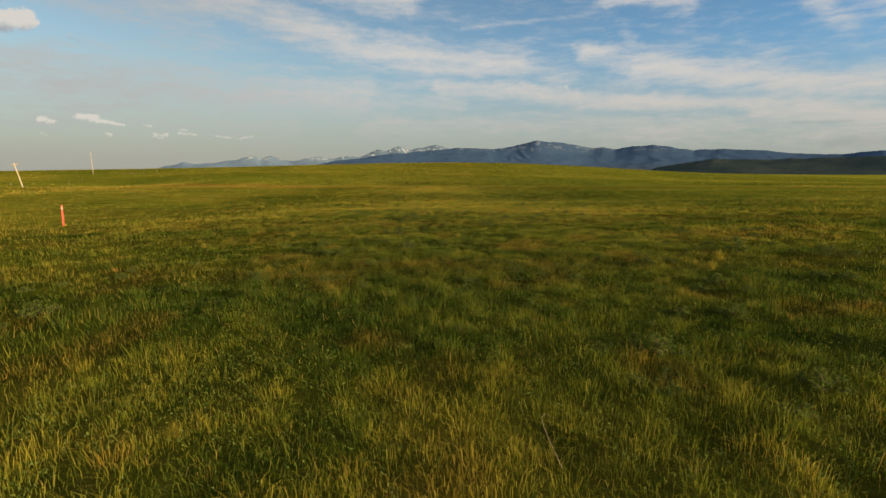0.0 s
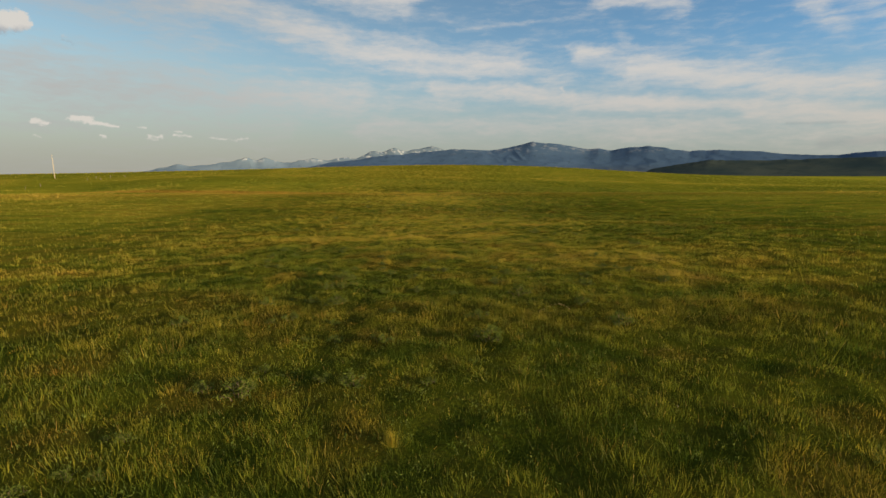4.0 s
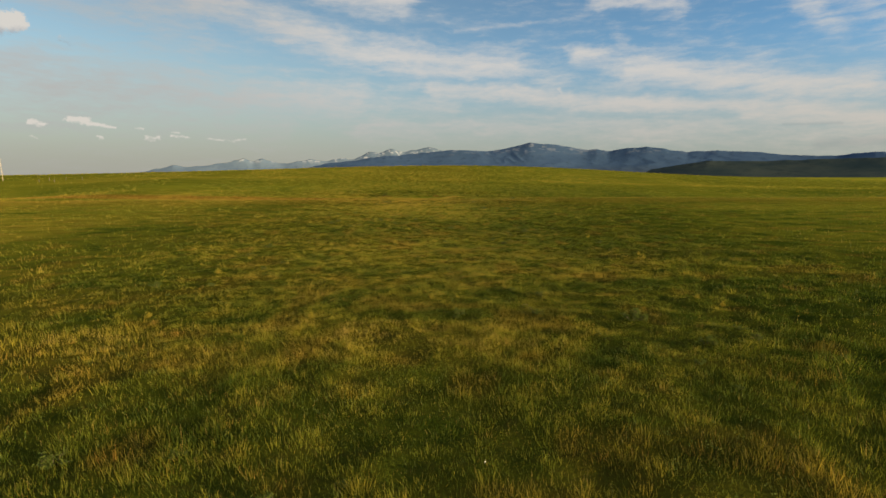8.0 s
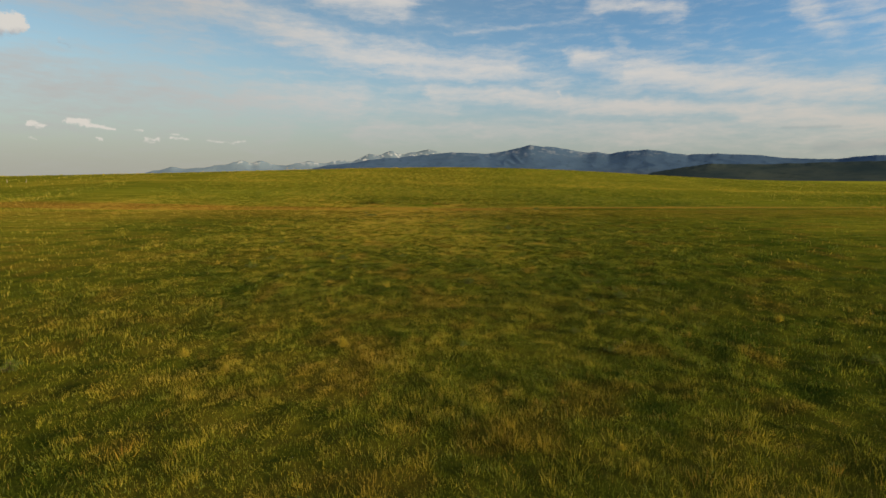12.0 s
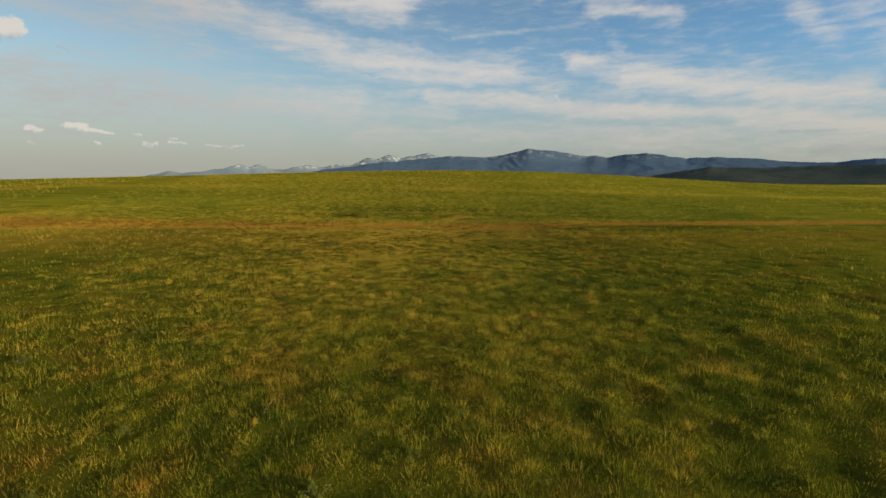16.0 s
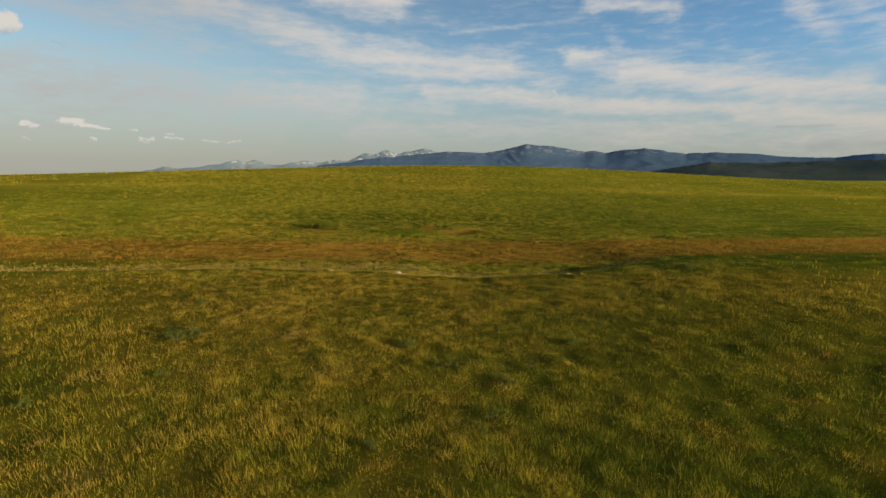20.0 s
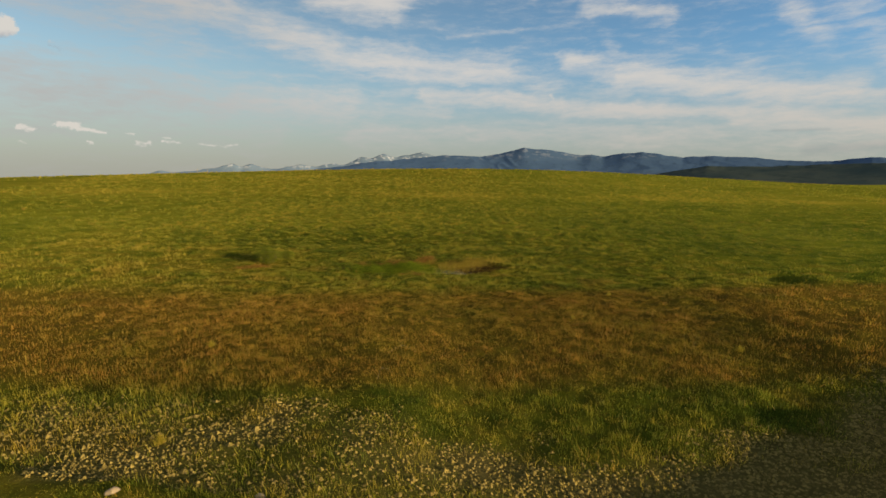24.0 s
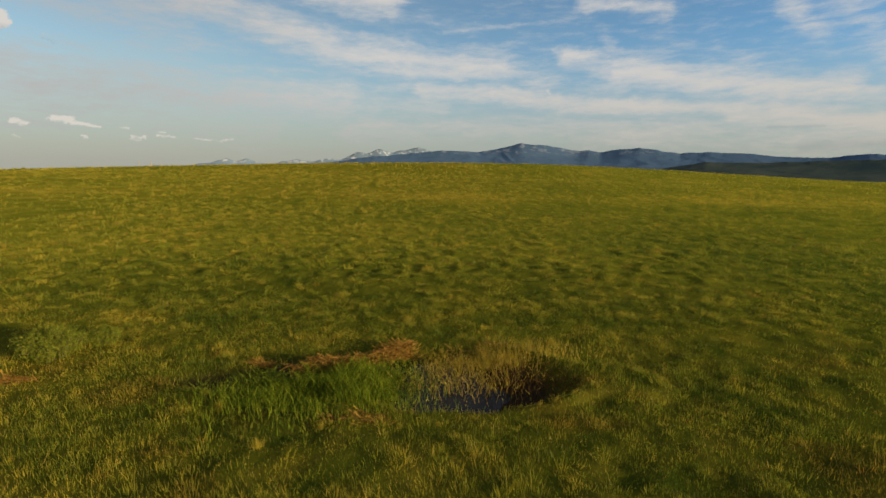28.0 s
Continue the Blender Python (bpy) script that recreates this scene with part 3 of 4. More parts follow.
def sward(name, count, x0, x1, y0, y1, tufts, spread, tall, wide, label, splay=0.18, rust_gain=1.0, tone_shift=0.0, even=0.25, clear=None, coarse=1.4, bent=False, mottle=0.36, dome=0.0):
    x, y, ox, oy, k, loose = clumped(count, x0, x1, y0, y1, tufts, spread, even)
    keep = (rng.random(count) > bare_at(x, y) * 0.93) & (pond_reach(x, y) > 0.95)
    matted = (np.abs(y - 129.25 - 0.49 * (x + 0.6)) < 0.22) & (x > -0.7) & (x < 2.5)
    keep &= ~matted | (rng.random(count) < 0.2)
    if clear:
        keep &= (np.abs(x - 4) > clear[0]) | (y > clear[1])
    x, y, ox, oy, k, loose = x[keep], y[keep], ox[keep], oy[keep], k[keep], loose[keep]
    n = len(x)
    grown = np.where(y < 135, 0.65 + 0.7 * field(x, y, 1.6, 51), 0.8 + 0.4 * field(x, y, 0.8, 51))
    vigour = (0.58 + 0.66 * rng.random(tufts) ** 1.6)[k]
    h = tall * grown * np.where(loose, 0.66, vigour) * (0.55 + 0.75 * rng.random(n))
    h = h * np.where(loose, 1.0, np.exp(-dome * (ox * ox + oy * oy)))
    w = wide * (0.6 + 0.8 * rng.random(n)) * np.where(loose, coarse, 1.05)
    h = h * (1 - 0.6 * np.exp(-((y - bank_line(x) + 0.2) / 0.6) ** 2))
    lx = h * (splay * 2.2 * ox * 0.5 + 0.17 * rng.normal(0, 1, n) - 0.08)
    ly = h * (splay * 2.2 * oy * 0.5 + 0.17 * rng.normal(0, 1, n))
    turn = rng.uniform(0, math.pi, n)
    dx, dy = np.cos(turn) * w / 2, np.sin(turn) * w / 2
    z = floor_z(x, y) - 0.02
    foot_a, foot_b, tip = np.stack([x - dx, y - dy, z], 1), np.stack([x + dx, y + dy, z], 1), np.stack([x + lx, y + ly, z + h], 1)
    if bent:
        side = np.stack([dx, dy, 0 * z], 1) * 0.7
        knee = np.stack([x + lx * 0.34, y + ly * 0.34, z + h * 0.68], 1)
        tip = np.stack([x + lx * 1.7, y + ly * 1.7, z + h * 0.94], 1)
        v = np.stack([foot_a, foot_b, knee + side, foot_a, knee + side, knee - side, knee - side, knee + side, tip], 1)
    else:
        v = np.stack([foot_a, foot_b, tip], 1)
    per = v.shape[1]
    ripe_and_shade = np.array([-0.20, -0.20, -0.01, -0.20, -0.01, -0.01, -0.01, -0.01, 0.09] if bent else [-0.20, -0.20, 0.12])     # blades yellow towards their tips; their darker feet hold painted shade
    # low blades between tufts toned down, tuft blades up: shade and light in colour
    tone = tone_at(x, y) + tone_shift + np.where(loose, -0.11, 0.05) + mottle * (rng.random(tufts)[k] - 0.5) + 0.12 * (rng.random(n) - 0.5)
    tone = np.where(rng.random(n) < 0.022, 0.95, tone) + 0.35 * bare_at(x, y) + 0.10 * smooth((y - bank_line(x)) / 2) * smooth((113 - y) / 4)
    rust = rust_at(x, y) * rust_gain * (0.4 + 0.9 * rng.random(n)) + 0.45 * (rng.random(tufts)[k] > 0.955)
    ob = bulk(name, v.reshape(-1, 3), 3, GRASS, {"tone": np.clip(tone[:, None] + ripe_and_shade[None, :], 0, 1).ravel(), "rust": np.repeat(np.clip(rust, 0, 1), per)})
    return tagged(ob, label, "grass", kind="stuff")


sward("meadow_grass", 145000, -4.0, 7.0, 1.0, 14.0, 2300, 0.08, 0.165, 0.0048, "dense fine green prairie grass with bent blades", even=0.55, coarse=1.0, bent=True, tone_shift=-0.05, splay=0.24)
sward("meadow_grass", 1000000, -4.5, 8.5, 13.0, 106.0, 14000, 0.085, 0.145, 0.0070, "green and straw prairie bunchgrass lit by low sun", even=0.52, coarse=1.0, splay=0.24, dome=0.05, mottle=0.34)
sward("channel_grass", 270000, -7.0, 11.5, 104.5, 136.0, 5600, 0.08, 0.16, 0.0092, "thin green grass and red-brown sedge behind the dry channel", even=0.55, coarse=1.0, splay=0.20)
sward("side_grass", 190000, -13.0, -4.5, 2.0, 136.0, 8000, 0.09, 0.16, 0.0115, "green prairie bunchgrass beside the flight line", even=0.50, coarse=1.0, splay=0.22)
sward("side_grass", 190000, 8.5, 17.0, 2.0, 136.0, 8000, 0.09, 0.16, 0.0115, "green prairie bunchgrass beside the flight line", even=0.50, coarse=1.0, tone_shift=-0.04, splay=0.22)
sward("slope_grass", 270000, -20.0, 30.0, 133.0, 160.0, 3700, 0.125, 0.22, 0.0150, "green tussocks at the foot of the rising slope", even=0.20, splay=0.50, mottle=0.34, dome=0.28, coarse=1.0)
sward("hill_grass", 160000, -50.0, 60.0, 140.0, 190.0, 8200, 0.17, 0.28, 0.034, "green tussocks on the rising slope", even=0.10, splay=0.46, mottle=0.32, dome=0.25, coarse=1.0)
sward("slope_edge_grass", 70000, -46.0, -13.0, 112.0, 146.0, 2900, 0.14, 0.20, 0.022, "green tussocks along the foot of the slope", even=0.2, splay=0.40, mottle=0.30, dome=0.2, coarse=1.1)
sward("slope_edge_grass", 80000, 16.0, 52.0, 112.0, 150.0, 3300, 0.14, 0.20, 0.022, "green tussocks along the foot of the slope", even=0.2, splay=0.40, mottle=0.30, dome=0.2, coarse=1.1)
sward("outer_grass", 95000, -70.0, -13.0, 6.0, 137.0, 14000, 0.15, 0.17, 0.028, "tufts of grass across the open plain", even=0.35, coarse=1.1, tone_shift=0.03)
sward("outer_grass", 95000, 17.0, 80.0, 6.0, 137.0, 14000, 0.15, 0.17, 0.028, "tufts of grass across the open plain", even=0.35, coarse=1.1, tone_shift=-0.04)
sward("far_grass", 130000, -190.0, 230.0, 60.0, 260.0, 30000, 0.40, 0.26, 0.14, "far grass cover towards the crest of the rise", even=0.3, clear=(62, 186))


# ---- the pond in the hollow ----
def water_material():
    m, net = material("pond_water")
    pos = net.node("ShaderNodeTexCoord").outputs["Object"]
    ripple = net.noise(pos, 7.0, 3.0, 0.6)
    finish(net, principled(net, (0.012, 0.010, 0.008, 1.0), 0.06, ripple, 0.25, 0.01, **{"IOR": 1.33, "Specular IOR Level": 0.08}))
    return m


bm = bmesh.new()
rim = [bm.verts.new((POND[0] + 1.12 * POND[2] * math.cos(a), POND[1] + 1.12 * POND[3] * math.sin(a), WATER_Z)) for a in np.linspace(0, 2 * math.pi, 48, endpoint=False)]
bm.faces.new(rim)
water = tagged(link("water", bm, water_material()), "still dark pond water reflecting the pale sky", "water", kind="structure")


def stems(name, x, y, z, h, w, lean, tone, rust, label, category, mat=GRASS):
    """Thin upright leaves from given places, each bent once: two faces a leaf."""
    n = len(x)
    turn, way = rng.uniform(0, math.pi, n), rng.uniform(0, 2 * math.pi, n)
    dx, dy = np.cos(turn) * w / 2, np.sin(turn) * w / 2
    lx, ly = np.cos(way) * h * lean, np.sin(way) * h * lean
    v = np.empty((n, 6, 3), np.float32)
    v[:, 0] = np.stack([x - dx, y - dy, z], 1)
    v[:, 1] = np.stack([x + dx, y + dy, z], 1)
    v[:, 2] = np.stack([x + lx * 0.3, y + ly * 0.3, z + h * 0.62], 1)
    v[:, 3] = v[:, 2] - np.stack([dx * 0.7, dy * 0.7, 0 * h], 1)
    v[:, 4] = v[:, 2] + np.stack([dx * 0.7, dy * 0.7, 0 * h], 1)
    v[:, 5] = np.stack([x + lx, y + ly, z + h], 1)
    at = {"tone": np.repeat(np.clip(tone, 0, 1), 6), "rust": np.repeat(np.clip(rust, 0, 1), 6)}
    return tagged(bulk(name, v.reshape(-1, 3), 3, mat, at), label, category, kind="stuff")


def scatter(n, cx, cy, sx, sy, turn=0.0):
    u, v = rng.normal(0, 0.5, n) * sx, rng.normal(0, 0.5, n) * sy
    c, s = math.cos(radians(turn)), math.sin(radians(turn))
    return cx + u * c - v * s, cy + u * s + v * c


def leaf_material(name, a, b):
    m, net = material(name)
    isle = net.node("ShaderNodeNewGeometry").outputs["Random Per Island"]
    c = net.mix(isle, a, b)
    diff = net.node("ShaderNodeBsdfDiffuse", {"Color": c}).outputs[0]
    tran = net.node("ShaderNodeBsdfTranslucent", {"Color": c}).outputs[0]
    finish(net, net.node("ShaderNodeMixShader", {0: 0.35, 1: diff, 2: tran}).outputs[0])
    return m


REED = leaf_material("green_reeds", (0.030, 0.058, 0.006), (0.150, 0.185, 0.016))
x, y = scatter(8500, 0.6, 128.45, 2.7, 1.5, 12)
keep = (y < 129.28 + 0.49 * (x + 0.6)) & (x < 2.7 + 0.5 * rng.normal(0, 1, len(x)) + 1.4 * smooth((127.7 - y) / 0.6))
x, y = x[keep], y[keep]
stems("pond_reeds", x, y, np.maximum(land(x, y), WATER_Z - 0.1), rng.uniform(0.16, 0.46, len(x)) * (0.6 + 0.8 * field(x, y, 0.5, 72)), 0.022, 0.45, rng.uniform(0.12, 0.50, len(x)), x * 0,
      "lush green reeds filling one end of the pond", "reeds", REED)
x, y = scatter(1700, 4.4, 130.35, 2.4, 0.6, 6)
keep = x > 2.7
x, y = x[keep], y[keep]
stems("pond_edge_reeds", x, y, np.maximum(land(x, y), WATER_Z - 0.1), rng.uniform(0.14, 0.46, len(x)), 0.020, 0.4, rng.uniform(0.40, 0.90, len(x)), rng.uniform(0, 0.3, len(x)),
      "sunlit yellow-green reeds along the far rim of the pond", "reeds")
x, y = scatter(900, 3.9, 129.3, 2.2, 1.4, 6)
stems("water_reeds", x, y, x * 0 + WATER_Z - 0.05, rng.uniform(0.15, 0.46, len(x)), 0.020, 0.5, rng.uniform(0.4, 0.95, len(x)), rng.uniform(0, 0.4, len(x)),
      "sparse thin reeds standing in the dark water", "reeds")
REED_STUBBLE = leaf_material("dead_reed_stubble", (0.012, 0.009, 0.005), (0.100, 0.060, 0.020))
x, y = scatter(1500, 5.6, 128.9, 1.9, 1.5, 0)
keep = pond_reach(x, y) < 0.97
x, y = x[keep], y[keep]
stems("dead_reeds", x, y, np.maximum(land(x, y), WATER_Z - 0.04), rng.uniform(0.06, 0.24, len(x)), 0.020, 0.8, x * 0, x * 0,
      "dark brown dead reeds on the mud of the pond", "reeds", REED_STUBBLE)


DEAD_REED = leaf_material("dead_reeds", (0.040, 0.022, 0.006), (0.330, 0.195, 0.046))


def litter(name, n, x0, y0, x1, y1, width, high, label):
    """Matted fallen stems along a line."""
    t = rng.random(n)
    x = x0 + (x1 - x0) * t + rng.normal(0, width, n)
    y = y0 + (y1 - y0) * t + rng.normal(0, width * 0.6, n)
    z = np.maximum(floor_z(x, y), WATER_Z + 0.08) + rng.uniform(0.02, 1.0, n) * high * (0.5 + 1.0 * field(x, y, 0.5, 71))
    way, length = rng.normal(math.atan2(y1 - y0, x1 - x0), 0.6, n), rng.uniform(0.15, 0.45, n)
    dx, dy = np.cos(way) * length / 2, np.sin(way) * length / 2
    wx, wy = -np.sin(way) * 0.012, np.cos(way) * 0.012
    tilt = rng.normal(0, 0.07, n)
    v = np.empty((n, 3, 3), np.float32)
    v[:, 0] = np.stack([x - dx - wx, y - dy - wy, z - tilt], 1)
    v[:, 1] = np.stack([x - dx + wx, y - dy + wy, z - tilt + 0.012], 1)
    v[:, 2] = np.stack([x + dx, y + dy, z + tilt], 1)
    at = {"tone": np.repeat(rng.uniform(0.3, 0.8, n), 3), "rust": np.repeat(rng.uniform(0.75, 1.1, n).clip(0, 1), 3)}
    return tagged(bulk(name, v.reshape(-1, 3), 3, DEAD_REED, at), label, "dead grass", kind="stuff")


litter("reed_thatch", 1500, -0.6, 129.25, 2.4, 130.80, 0.13, 0.36, "matted red-brown dead reeds on the pond's far bank")
litter("reed_thatch", 110, 0.4, 126.75, 2.0, 126.55, 0.16, 0.03, "flattened dark red-brown reeds on the near rim of the pond")
litter("reed_thatch", 70, 3.2, 130.9, 5.6, 131.2, 0.16, 0.12, "matted brown dead reeds under the sunlit rim")
litter("reed_thatch", 90, -1.9, 129.9, -1.3, 129.9, 0.07, 0.14, "small patch of flattened red-brown dead reeds")
litter("reed_thatch", 240, -8.5, 128.2, -6.9, 128.8, 0.07, 0.12, "flattened red-brown dead grass in front of the shrubs")


# ---- shrubs ----
SHRUB_LEAF = leaf_material("shrub_leaves", (0.045, 0.075, 0.010), (0.185, 0.195, 0.025))
SAGE_LEAF = leaf_material("sage_leaves", (0.034, 0.058, 0.012), (0.120, 0.145, 0.030))
TWIG = plain_material("brown_twigs", (0.05, 0.036, 0.018), (0.11, 0.08, 0.04), 30.0)


def cone(bm, a, b, r0, r1, sides=6):
    """A tapered rod from a to b."""
    a, b = Vector(a), Vector(b)
    m = (b - a).to_track_quat("Z", "Y").to_matrix()
    lower = [bm.verts.new(a + m @ Vector((r0 * math.cos(t), r0 * math.sin(t), 0))) for t in np.linspace(0, 2 * math.pi, sides, endpoint=False)]
    upper = [bm.verts.new(b + m @ Vector((r1 * math.cos(t), r1 * math.sin(t), 0))) for t in np.linspace(0, 2 * math.pi, sides, endpoint=False)]
    for i in range(sides):
        bm.faces.new((lower[i], lower[(i + 1) % sides], upper[(i + 1) % sides], upper[i]))
    bm.faces.new(upper)
    bm.faces.new(lower[::-1])


def leaf_cloud(name, tips, per, size, spread, mat, parent, seed):
    """Many small leaves gathered at the tips of twigs."""
    r = np.random.default_rng(seed)
    tips = np.repeat(np.array(tips), per, axis=0)
    n = len(tips)
    c = tips + r.normal(0, spread, (n, 3))
    a, b = r.normal(0, 1, (n, 3)), r.normal(0, 1, (n, 3))
    a /= np.linalg.norm(a, axis=1)[:, None]
    b /= np.linalg.norm(b, axis=1)[:, None]
    s = size * r.uniform(0.6, 1.4, (n, 1))
    v = np.stack([c - a * s, c + b * s * 0.35, c + a * s, c - b * s * 0.35], 1)
    ob = bulk(name, v.reshape(-1, 3), 4, mat)
    ob.parent = parent
    return ob


def shrub(name, width, height, stems_n, leaf, per, seed, label, category, leaf_mat, group=""):
    r = random.Random(seed)
    root = new(name)
    tips, bm, foot = [], bmesh.new(), 0.26 if width > 0.8 else 0.03
    for _ in range(stems_n):
        way, out = r.uniform(0, 6.28), r.uniform(0.1, 1.0) ** 0.7
        end = Vector((math.cos(way) * out * width / 2, math.sin(way) * out * width / 2, height * (1 - 0.55 * out * out) * r.uniform(0.7, 1.0)))
        mid = end * 0.5 + Vector((0, 0, height * 0.08))
        start = Vector((math.cos(way) * foot * out * width, math.sin(way) * foot * out * width, -0.08))
        cone(bm, start, mid, 0.012 * height + 0.003, 0.008 * height + 0.002, 5)
        cone(bm, mid, end, 0.008 * height + 0.002, 0.003, 4)
        tips += [tuple(mid * 1.02), tuple(start.lerp(mid, 0.55)), tuple(start.lerp(end, 0.3))]
        for _ in range(3):
            side = mid.lerp(end, r.uniform(0.2, 0.9))
            tip = side + Vector((r.gauss(0, 0.10), r.gauss(0, 0.10), abs(r.gauss(0, 0.10)))) * width * 0.6
            cone(bm, side, tip, 0.005 * height + 0.0015, 0.002, 4)
            tips.append(tuple(tip))
        tips.append(tuple(end))
    part("woody_base", bm, TWIG, root)
    leaf_cloud("foliage", tips, per, leaf, width * 0.045, leaf_mat, root, seed)
    return tagged(root, label, category, group)


def stand(ob, x, y, turn=0.0, size=1.0, sink=0.02):
    ob.matrix_basis = pose(x, y, float(floor_z(x, y)) - sink, 0, 0, turn) @ Matrix.Scale(size, 4)
    return ob


stand(shrub("willow_shrub", 1.70, 0.72, 100, 0.030, 30, 1, "rounded yellow-green shrub with dry patches beside the hollow", "shrub", SHRUB_LEAF, "shrubs by the pond"), -7.5, 130.4)
stand(shrub("willow_shrub", 1.0, 0.52, 44, 0.030, 28, 2, "small low grey-green shrub beside a larger one", "shrub", SHRUB_LEAF, "shrubs by the pond"), -6.65, 131.35)

stand(shrub("sagebrush", 0.78, 0.30, 26, 0.024, 22, 31, "broad low dark green sagebrush near the edge of the bank", "sagebrush", SAGE_LEAF, "sagebrush in the meadow"), 13.3, 105.4)
kinds = [shrub("sagebrush", 0.36, 0.15, 9, 0.015, 15, 20 + i, "low dull green sagebrush clump growing in the meadow grass", "sagebrush", SAGE_LEAF, "sagebrush in the meadow") for i in range(4)]
r = random.Random(3)
spots = []
while len(spots) < 290:
    x, y = r.uniform(-8, 11), r.choice((r.uniform(3, 34), r.uniform(3, 24), r.uniform(34, 102)))
    if field(x, y, 5.0, 61) > r.uniform(0.35, 0.75):
        spots.append((x, y))
for i, (x, y) in enumerate(spots):
    s = r.uniform(0.6, 1.35)
    m = pose(x, y, float(floor_z(x, y)) - 0.02, 0, 0, r.uniform(0, 360)) @ Matrix.Scale(s, 4)
    if i < 4:
        kinds[i].matrix_basis = m
    else:
        copy_thing(kinds[i % 4], m)


# ---- low broad-leaved forbs in patches through the grass ----
n = 17000
x, y = rng.uniform(-5.5, 9.5, n), 2.0 + 102.0 * rng.random(n) ** 1.8
keep = rng.random(n) < smooth((field(x, y, 2.4, 63) - 0.35) / 0.3) * (0.3 + 0.7 * field(x, y, 0.7, 64))
x, y = x[keep], y[keep]
x, y = np.repeat(x, 9) + rng.normal(0, 0.045, 9 * len(x)), np.repeat(y, 9) + rng.normal(0, 0.045, 9 * len(y))
n = len(x)
core = np.stack([x, y, floor_z(x, y) + rng.uniform(0.03, 0.14, n)], 1)
along, across = rng.normal(0, 1, (n, 3)), rng.normal(0, 1, (n, 3))
along *= rng.uniform(0.009, 0.019, (n, 1)) / np.linalg.norm(along, axis=1)[:, None]
across *= 0.007 / np.linalg.norm(across, axis=1)[:, None]
v = np.stack([core - along, core + across, core + along, core - across], 1)
FORB_LEAF = leaf_material("forb_leaves", (0.050, 0.085, 0.016), (0.150, 0.175, 0.042))
tagged(bulk("forbs", v.reshape(-1, 3), 4, FORB_LEAF), "patches of small pale green broad-leaved forbs among the grass", "forbs", kind="stuff")


# ---- bunches of dry straw-coloured grass ----
def dry_tuft(seed, tall):
    q = np.random.default_rng(seed)
    n = 230
    way, out = q.uniform(0, 2 * math.pi, n), np.abs(q.normal(0, 0.5, n))
    h = tall * q.uniform(0.5, 1.0, n)
    x, y = np.cos(way) * 0.11 * out, np.sin(way) * 0.11 * out
    lx, ly = np.cos(way) * h * out * 0.6 - 0.1 * h, np.sin(way) * h * out * 0.6
    turn = q.uniform(0, math.pi, n)
    dx, dy = np.cos(turn) * 0.0040, np.sin(turn) * 0.0040
    v = np.stack([np.stack([x - dx, y - dy, 0 * x], 1), np.stack([x + dx, y + dy, 0 * x], 1), np.stack([x + lx, y + ly, h * (1 - 0.3 * np.minimum(out, 1))], 1)], 1)
    at = {"tone": np.repeat(np.clip(q.normal(0.58, 0.15, n), 0, 1), 3), "rust": np.repeat(np.clip(q.normal(0.05, 0.12, n), 0, 1), 3)}
    ob = bulk("dry_grass_tuft", v.reshape(-1, 3), 3, GRASS, at)
    return tagged(ob, "dry straw-coloured bunchgrass tuft among green grass", "grass tuft", "dry tufts in the meadow")


tufts = [dry_tuft(70 + i, 0.26 + 0.05 * i) for i in range(4)]
spots = [(-0.3, 129.7), (6.6, 131.5), (0.9, 130.3), (2.2, 130.9), (-1.0, 129.3), (3.2, 130.9), (2.2, 126.3), (-1.8, 127.2), (3.0, 126.4), (-2.4, 128.0), (0.6, 126.3)]
while len(spots) < 85:
    spots.append((r.uniform(-9, 13), r.uniform(3, 128)))
for i, (x, y) in enumerate(spots):
    m = pose(x, y, float(floor_z(x, y)) - 0.02, 0, 0, r.uniform(0, 360)) @ Matrix.Scale(r.uniform(0.55, 1.0), 4)
    if i < 4:
        tufts[i].matrix_basis = m
    else:
        copy_thing(tufts[i % 4], m)


# ---- stones and gravel of the dry channel ----
PALE_STONE = plain_material("pale_stone", (0.15, 0.118, 0.072), (0.26, 0.205, 0.135), 9.0, 0.85, 0.5, 0.02)


def stone(name, sx, sy, sz, seed, label):
    bm = bmesh.new()
    bmesh.ops.create_icosphere(bm, subdivisions=3, radius=1.0)
    for v in bm.verts:
        n = noise.noise(v.co * 1.3 + Vector((seed * 3.1, 0, 0))) * 0.35 + noise.noise(v.co * 3.1 + Vector((0, seed, 0))) * 0.12
        v.co = v.co * (1 + n)
        v.co.z = max(v.co.z, -0.4)
        v.co = Vector((v.co.x * sx, v.co.y * sy, v.co.z * sz))
    for f in bm.faces:
        f.smooth = True
    return tagged(link(name, bm, PALE_STONE), label, "stone", "stones in the channel")


for x, y, sx, sy, sz, seed, text in (
        (0.65, 105.25, 0.21, 0.13, 0.10, 1, "pale flat stone on the dry channel bed"), (0.92, 105.1, 0.07, 0.06, 0.04, 2, "small pale stone beside a larger one"),
        (-0.3, 105.9, 0.08, 0.06, 0.04, 3, "small pale stone at the foot of the bank"), (7.9, 104.85, 0.12, 0.07, 0.04, 4, "pale angular stone on the edge of the bank"),
        (-2.3, 105.9, 0.09, 0.06, 0.05, 5, "small pale stone on the dry channel bed"), (-7.7, 107.2, 0.09, 0.07, 0.05, 6, "small pale stone on the dry channel bed")):
    ob = stone("stone", sx, sy, sz, seed, text)
    ob.matrix_basis = pose(x, y, float(floor_z(x, y)) + sz * 0.25, 0, 0, seed * 47)

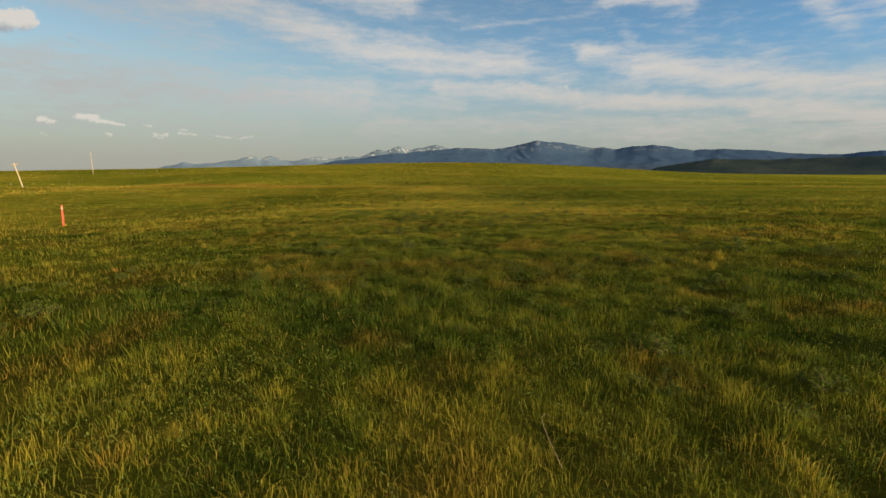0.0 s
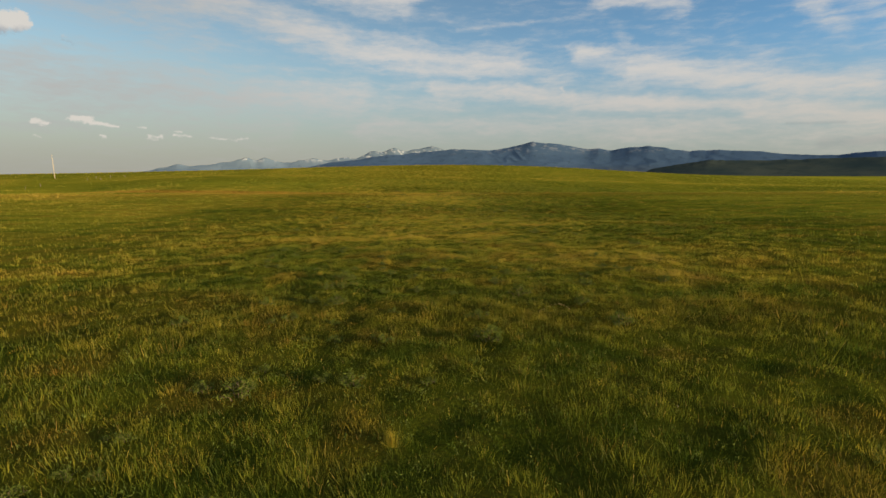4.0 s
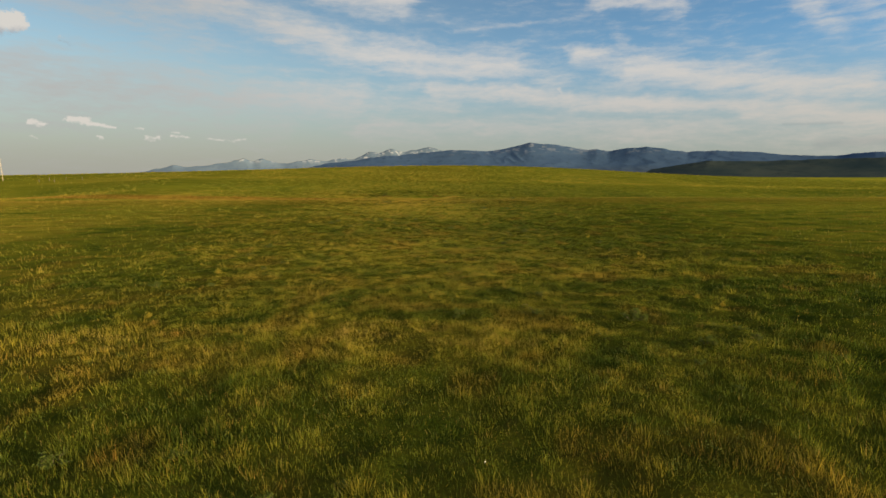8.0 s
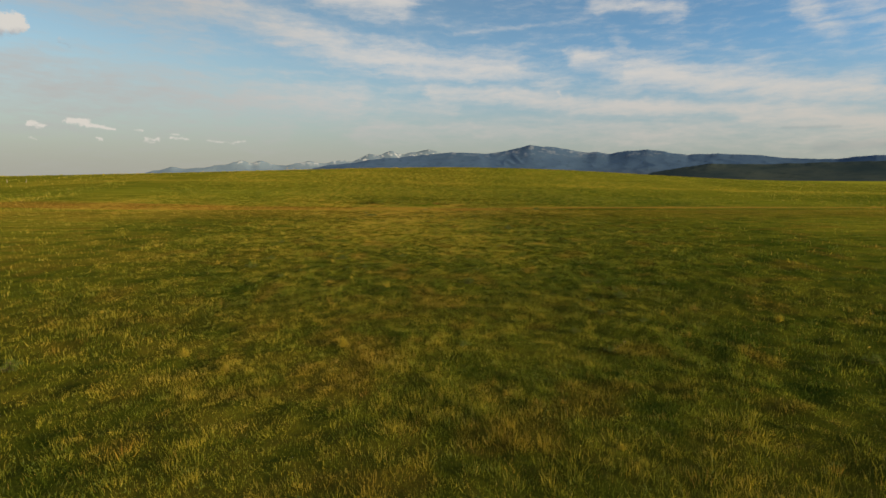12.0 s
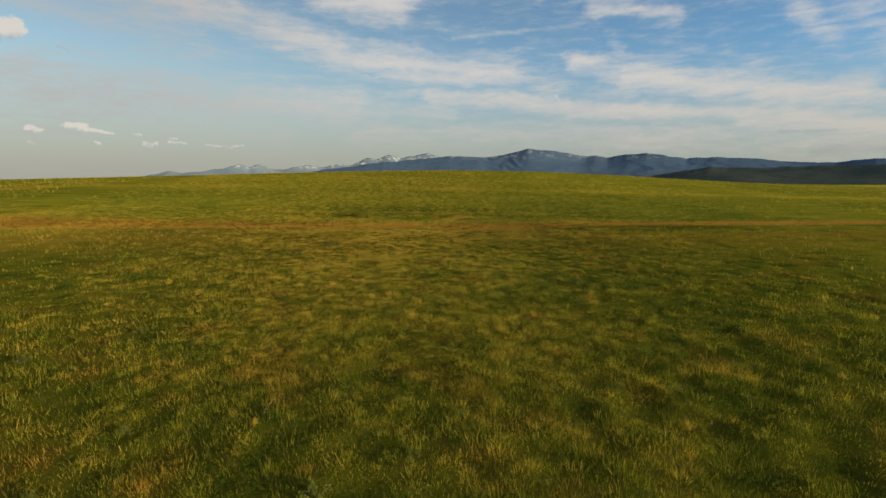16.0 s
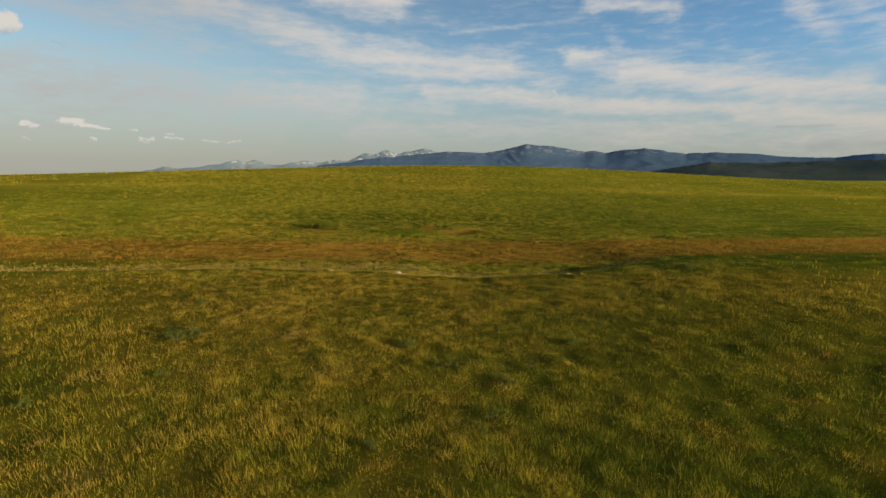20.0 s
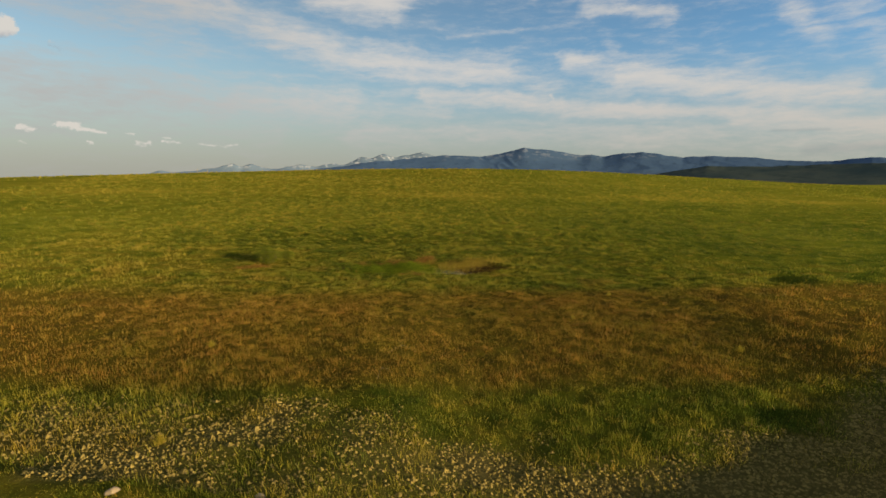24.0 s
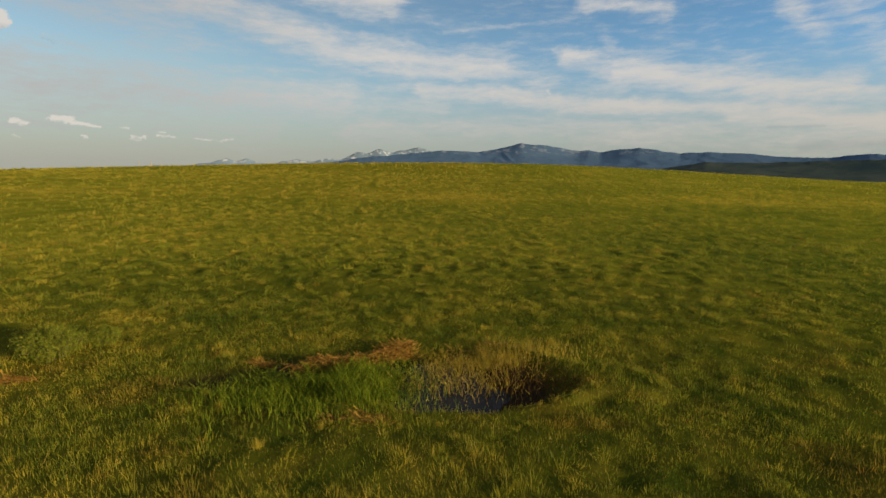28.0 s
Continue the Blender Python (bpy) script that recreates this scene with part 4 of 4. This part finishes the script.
n = 40000
x = rng.uniform(-20, 18, n)
y = bank_line(x) + rng.uniform(0.0, 5.0, n)
keep = rng.random(n) < bare_at(x, y)
x, y = x[keep], y[keep]
n = len(x)
s = rng.uniform(0.012, 0.042, n) * (1 + (rng.random(n) > 0.97))
corners = np.array([(1, 0, 0), (0, 1, 0), (-1, 0, 0), (0, -1, 0), (0, 0, 0.8)])
jit = rng.uniform(0.7, 1.3, (n, 5, 3))
v = np.stack([x, y, floor_z(x, y)], 1)[:, None, :] + corners[None] * jit * s[:, None, None]
idx = np.array([(0, 1, 4), (1, 2, 4), (2, 3, 4), (3, 0, 4)])
faces = (np.arange(n)[:, None, None] * 5 + idx[None]).reshape(-1, 3)
PEBBLE = plain_material("pebbles", (0.078, 0.062, 0.018), (0.225, 0.175, 0.052), 22.0, 0.95, **{"Specular IOR Level": 0.05})
tagged(bulk("gravel", v.reshape(-1, 3), faces, PEBBLE), "small brown and buff pebbles on the channel bed", "gravel", kind="stuff")


# ---- posts and poles ----
ORANGE = plain_material("red_orange_marker", (0.33, 0.028, 0.010), (0.43, 0.045, 0.015), 8.0, 0.5, 0.1)
WHITE_BAND = plain_material("faded_white_decal", (0.30, 0.20, 0.13), (0.42, 0.30, 0.20), 12.0, 0.5, 0.1)
POLE_WOOD = plain_material("weathered_pale_wood", (0.30, 0.25, 0.17), (0.44, 0.37, 0.27), 6.0, 0.85, 0.4)
GREY_WOOD = plain_material("grey_weathered_wood", (0.16, 0.13, 0.09), (0.29, 0.24, 0.18), 8.0, 0.9, 0.4)
PORCELAIN = plain_material("brown_porcelain", (0.10, 0.07, 0.05), (0.16, 0.12, 0.09), 10.0, 0.25, 0.05)


def box(bm, c, size, bevel=0.0):
    m = Matrix.Translation(c) @ Matrix.Diagonal((*size, 1))
    got = bmesh.ops.create_cube(bm, size=1.0, matrix=m)["verts"]
    if bevel:
        bmesh.ops.bevel(bm, geom=list({e for v in got for e in v.link_edges}), offset=bevel, segments=2, affect="EDGES")


def utility_pole(height, arm, thick, label):
    root = new("utility_pole")
    bm = bmesh.new()
    cone(bm, (0, 0, -0.5), (0, 0, height), thick, thick * 0.65, 14)
    part("shaft", bm, POLE_WOOD, root)
    if arm:
        bm = bmesh.new()
        box(bm, (0, 0.14, height - 0.35), (arm, 0.10, 0.13), 0.01)
        part("crossarm", bm, GREY_WOOD, root, "grey wooden crossarm")
        for side in (-1, 1):
            bm = bmesh.new()
            cone(bm, (0, 0.16, height - 1.0), (side * arm * 0.30, 0.16, height - 0.42), 0.025, 0.025, 6)
            part("brace", bm, GREY_WOOD, root)
        for u in (-0.46, -0.22, 0.22, 0.46):
            bm = bmesh.new()
            cone(bm, (u * arm, 0.14, height - 0.29), (u * arm, 0.14, height - 0.14), 0.02, 0.02, 8)
            cone(bm, (u * arm, 0.14, height - 0.16), (u * arm, 0.14, height - 0.08), 0.055, 0.035, 10)
            part("insulator", bm, PORCELAIN, root, "brown porcelain insulator")
    return tagged(root, label, "utility pole", "poles on the plain")


p = utility_pole(6.6, 2.0, 0.17, "leaning weathered wooden utility pole with a short crossarm")
p.matrix_basis = pose(-113.0, 142.7, float(land(-113.0, 142.7)), 0, -12, 38)
p = utility_pole(6.6, 0, 0.07, "slender pale wooden pole standing on the plain")
p.matrix_basis = pose(-105.9, 161.3, float(land(-105.9, 161.3)), 0, -2, 34)

marker = new("marker_post")
bm = bmesh.new()
box(bm, (0, 0, 0.50), (0.095, 0.035, 1.46), 0.008)
part("post", bm, ORANGE, marker, "red-orange plastic blade")
bm = bmesh.new()
box(bm, (0, -0.0195, 1.06), (0.07, 0.004, 0.16), 0.0)
part("decal", bm, WHITE_BAND, marker, "small faded pale decal")
tagged(marker, "red-orange plastic marker post standing in the grass", "marker post")
marker.matrix_basis = pose(-22.4, 31.0, float(floor_z(-22.4, 31.0)), 0, 0, 35)


def fence_post(seed, height):
    bm = bmesh.new()
    cone(bm, (0, 0, -0.3), (0.03 * math.sin(seed), 0, height * 0.7), 0.045, 0.035, 9)
    return tagged(link("fence_post", bm, GREY_WOOD), "short pale wooden fence post on the plain", "fence post", "fence posts")


for i, (x, y, h) in enumerate(((-117.4, 144.3, 1.1), (-104.5, 148.4, 1.2), (-102.8, 151.4, 1.3), (-96.0, 159.9, 1.2), (-92.2, 159.8, 1.1), (-94.9, 161.9, 1.2),
                              (-91.0, 162.3, 1.2), (-87.4, 163.0, 1.2), (-39.8, 196.8, 1.35), (-38.2, 197.3, 1.2))):
    fence_post(i, h).matrix_basis = pose(x, y, float(land(x, y)) - 0.02, 0, 3 * math.sin(i * 2.1), i * 40)

# ---- a few long dry stalks and white blossoms ----
DRY_STALK = plain_material("bleached_stalk", (0.24, 0.18, 0.08), (0.36, 0.28, 0.15), 20.0, 0.8)


def dry_stalk(seed):
    """A fallen, bowed stem."""
    q = random.Random(seed)
    bm = bmesh.new()
    length, bow = q.uniform(0.45, 0.8), q.uniform(0.08, 0.2)
    pts = [Vector((length * (u - 0.5), bow * math.sin(u * 2.6), 0.03 + 0.16 * math.sin(u * 3.1))) for u in np.linspace(0, 1, 9)]
    for i in range(8):
        cone(bm, pts[i], pts[i + 1], 0.0024 - 0.0002 * i, 0.0024 - 0.0002 * (i + 1), 5)
    return tagged(link("dry_stalk", bm, DRY_STALK), "bleached fallen dry stalk lying across the grass", "dry stalk", "fallen stalks")


for i, (x, y) in enumerate(((1.35, 112.6), (1.1, 110.6), (1.0, 3.9), (4.1, 41.0), (-2.4, 27.5), (3.4, 22.3), (6.0, 58.4), (-1.2, 74.0), (4.8, 88.2), (0.4, 97.0))):
    dry_stalk(i).matrix_basis = pose(x, y, float(floor_z(x, y)) + 0.02, 0, 0, 37 * i)


BLOSSOM = plain_material("white_blossom", (0.40, 0.38, 0.28), (0.55, 0.52, 0.42), 30.0, 0.7)
n = 160
x, y = rng.uniform(-8, 12, n), rng.uniform(3, 104, n)
z = floor_z(x, y) + rng.uniform(0.12, 0.26, n)
v = np.stack([x, y, z], 1)[:, None, :] + rng.normal(0, 0.005, (n, 4, 3))
tagged(bulk("wildflowers", v.reshape(-1, 3), 4, BLOSSOM), "tiny white wildflowers scattered through the grass", "flowers", kind="stuff")
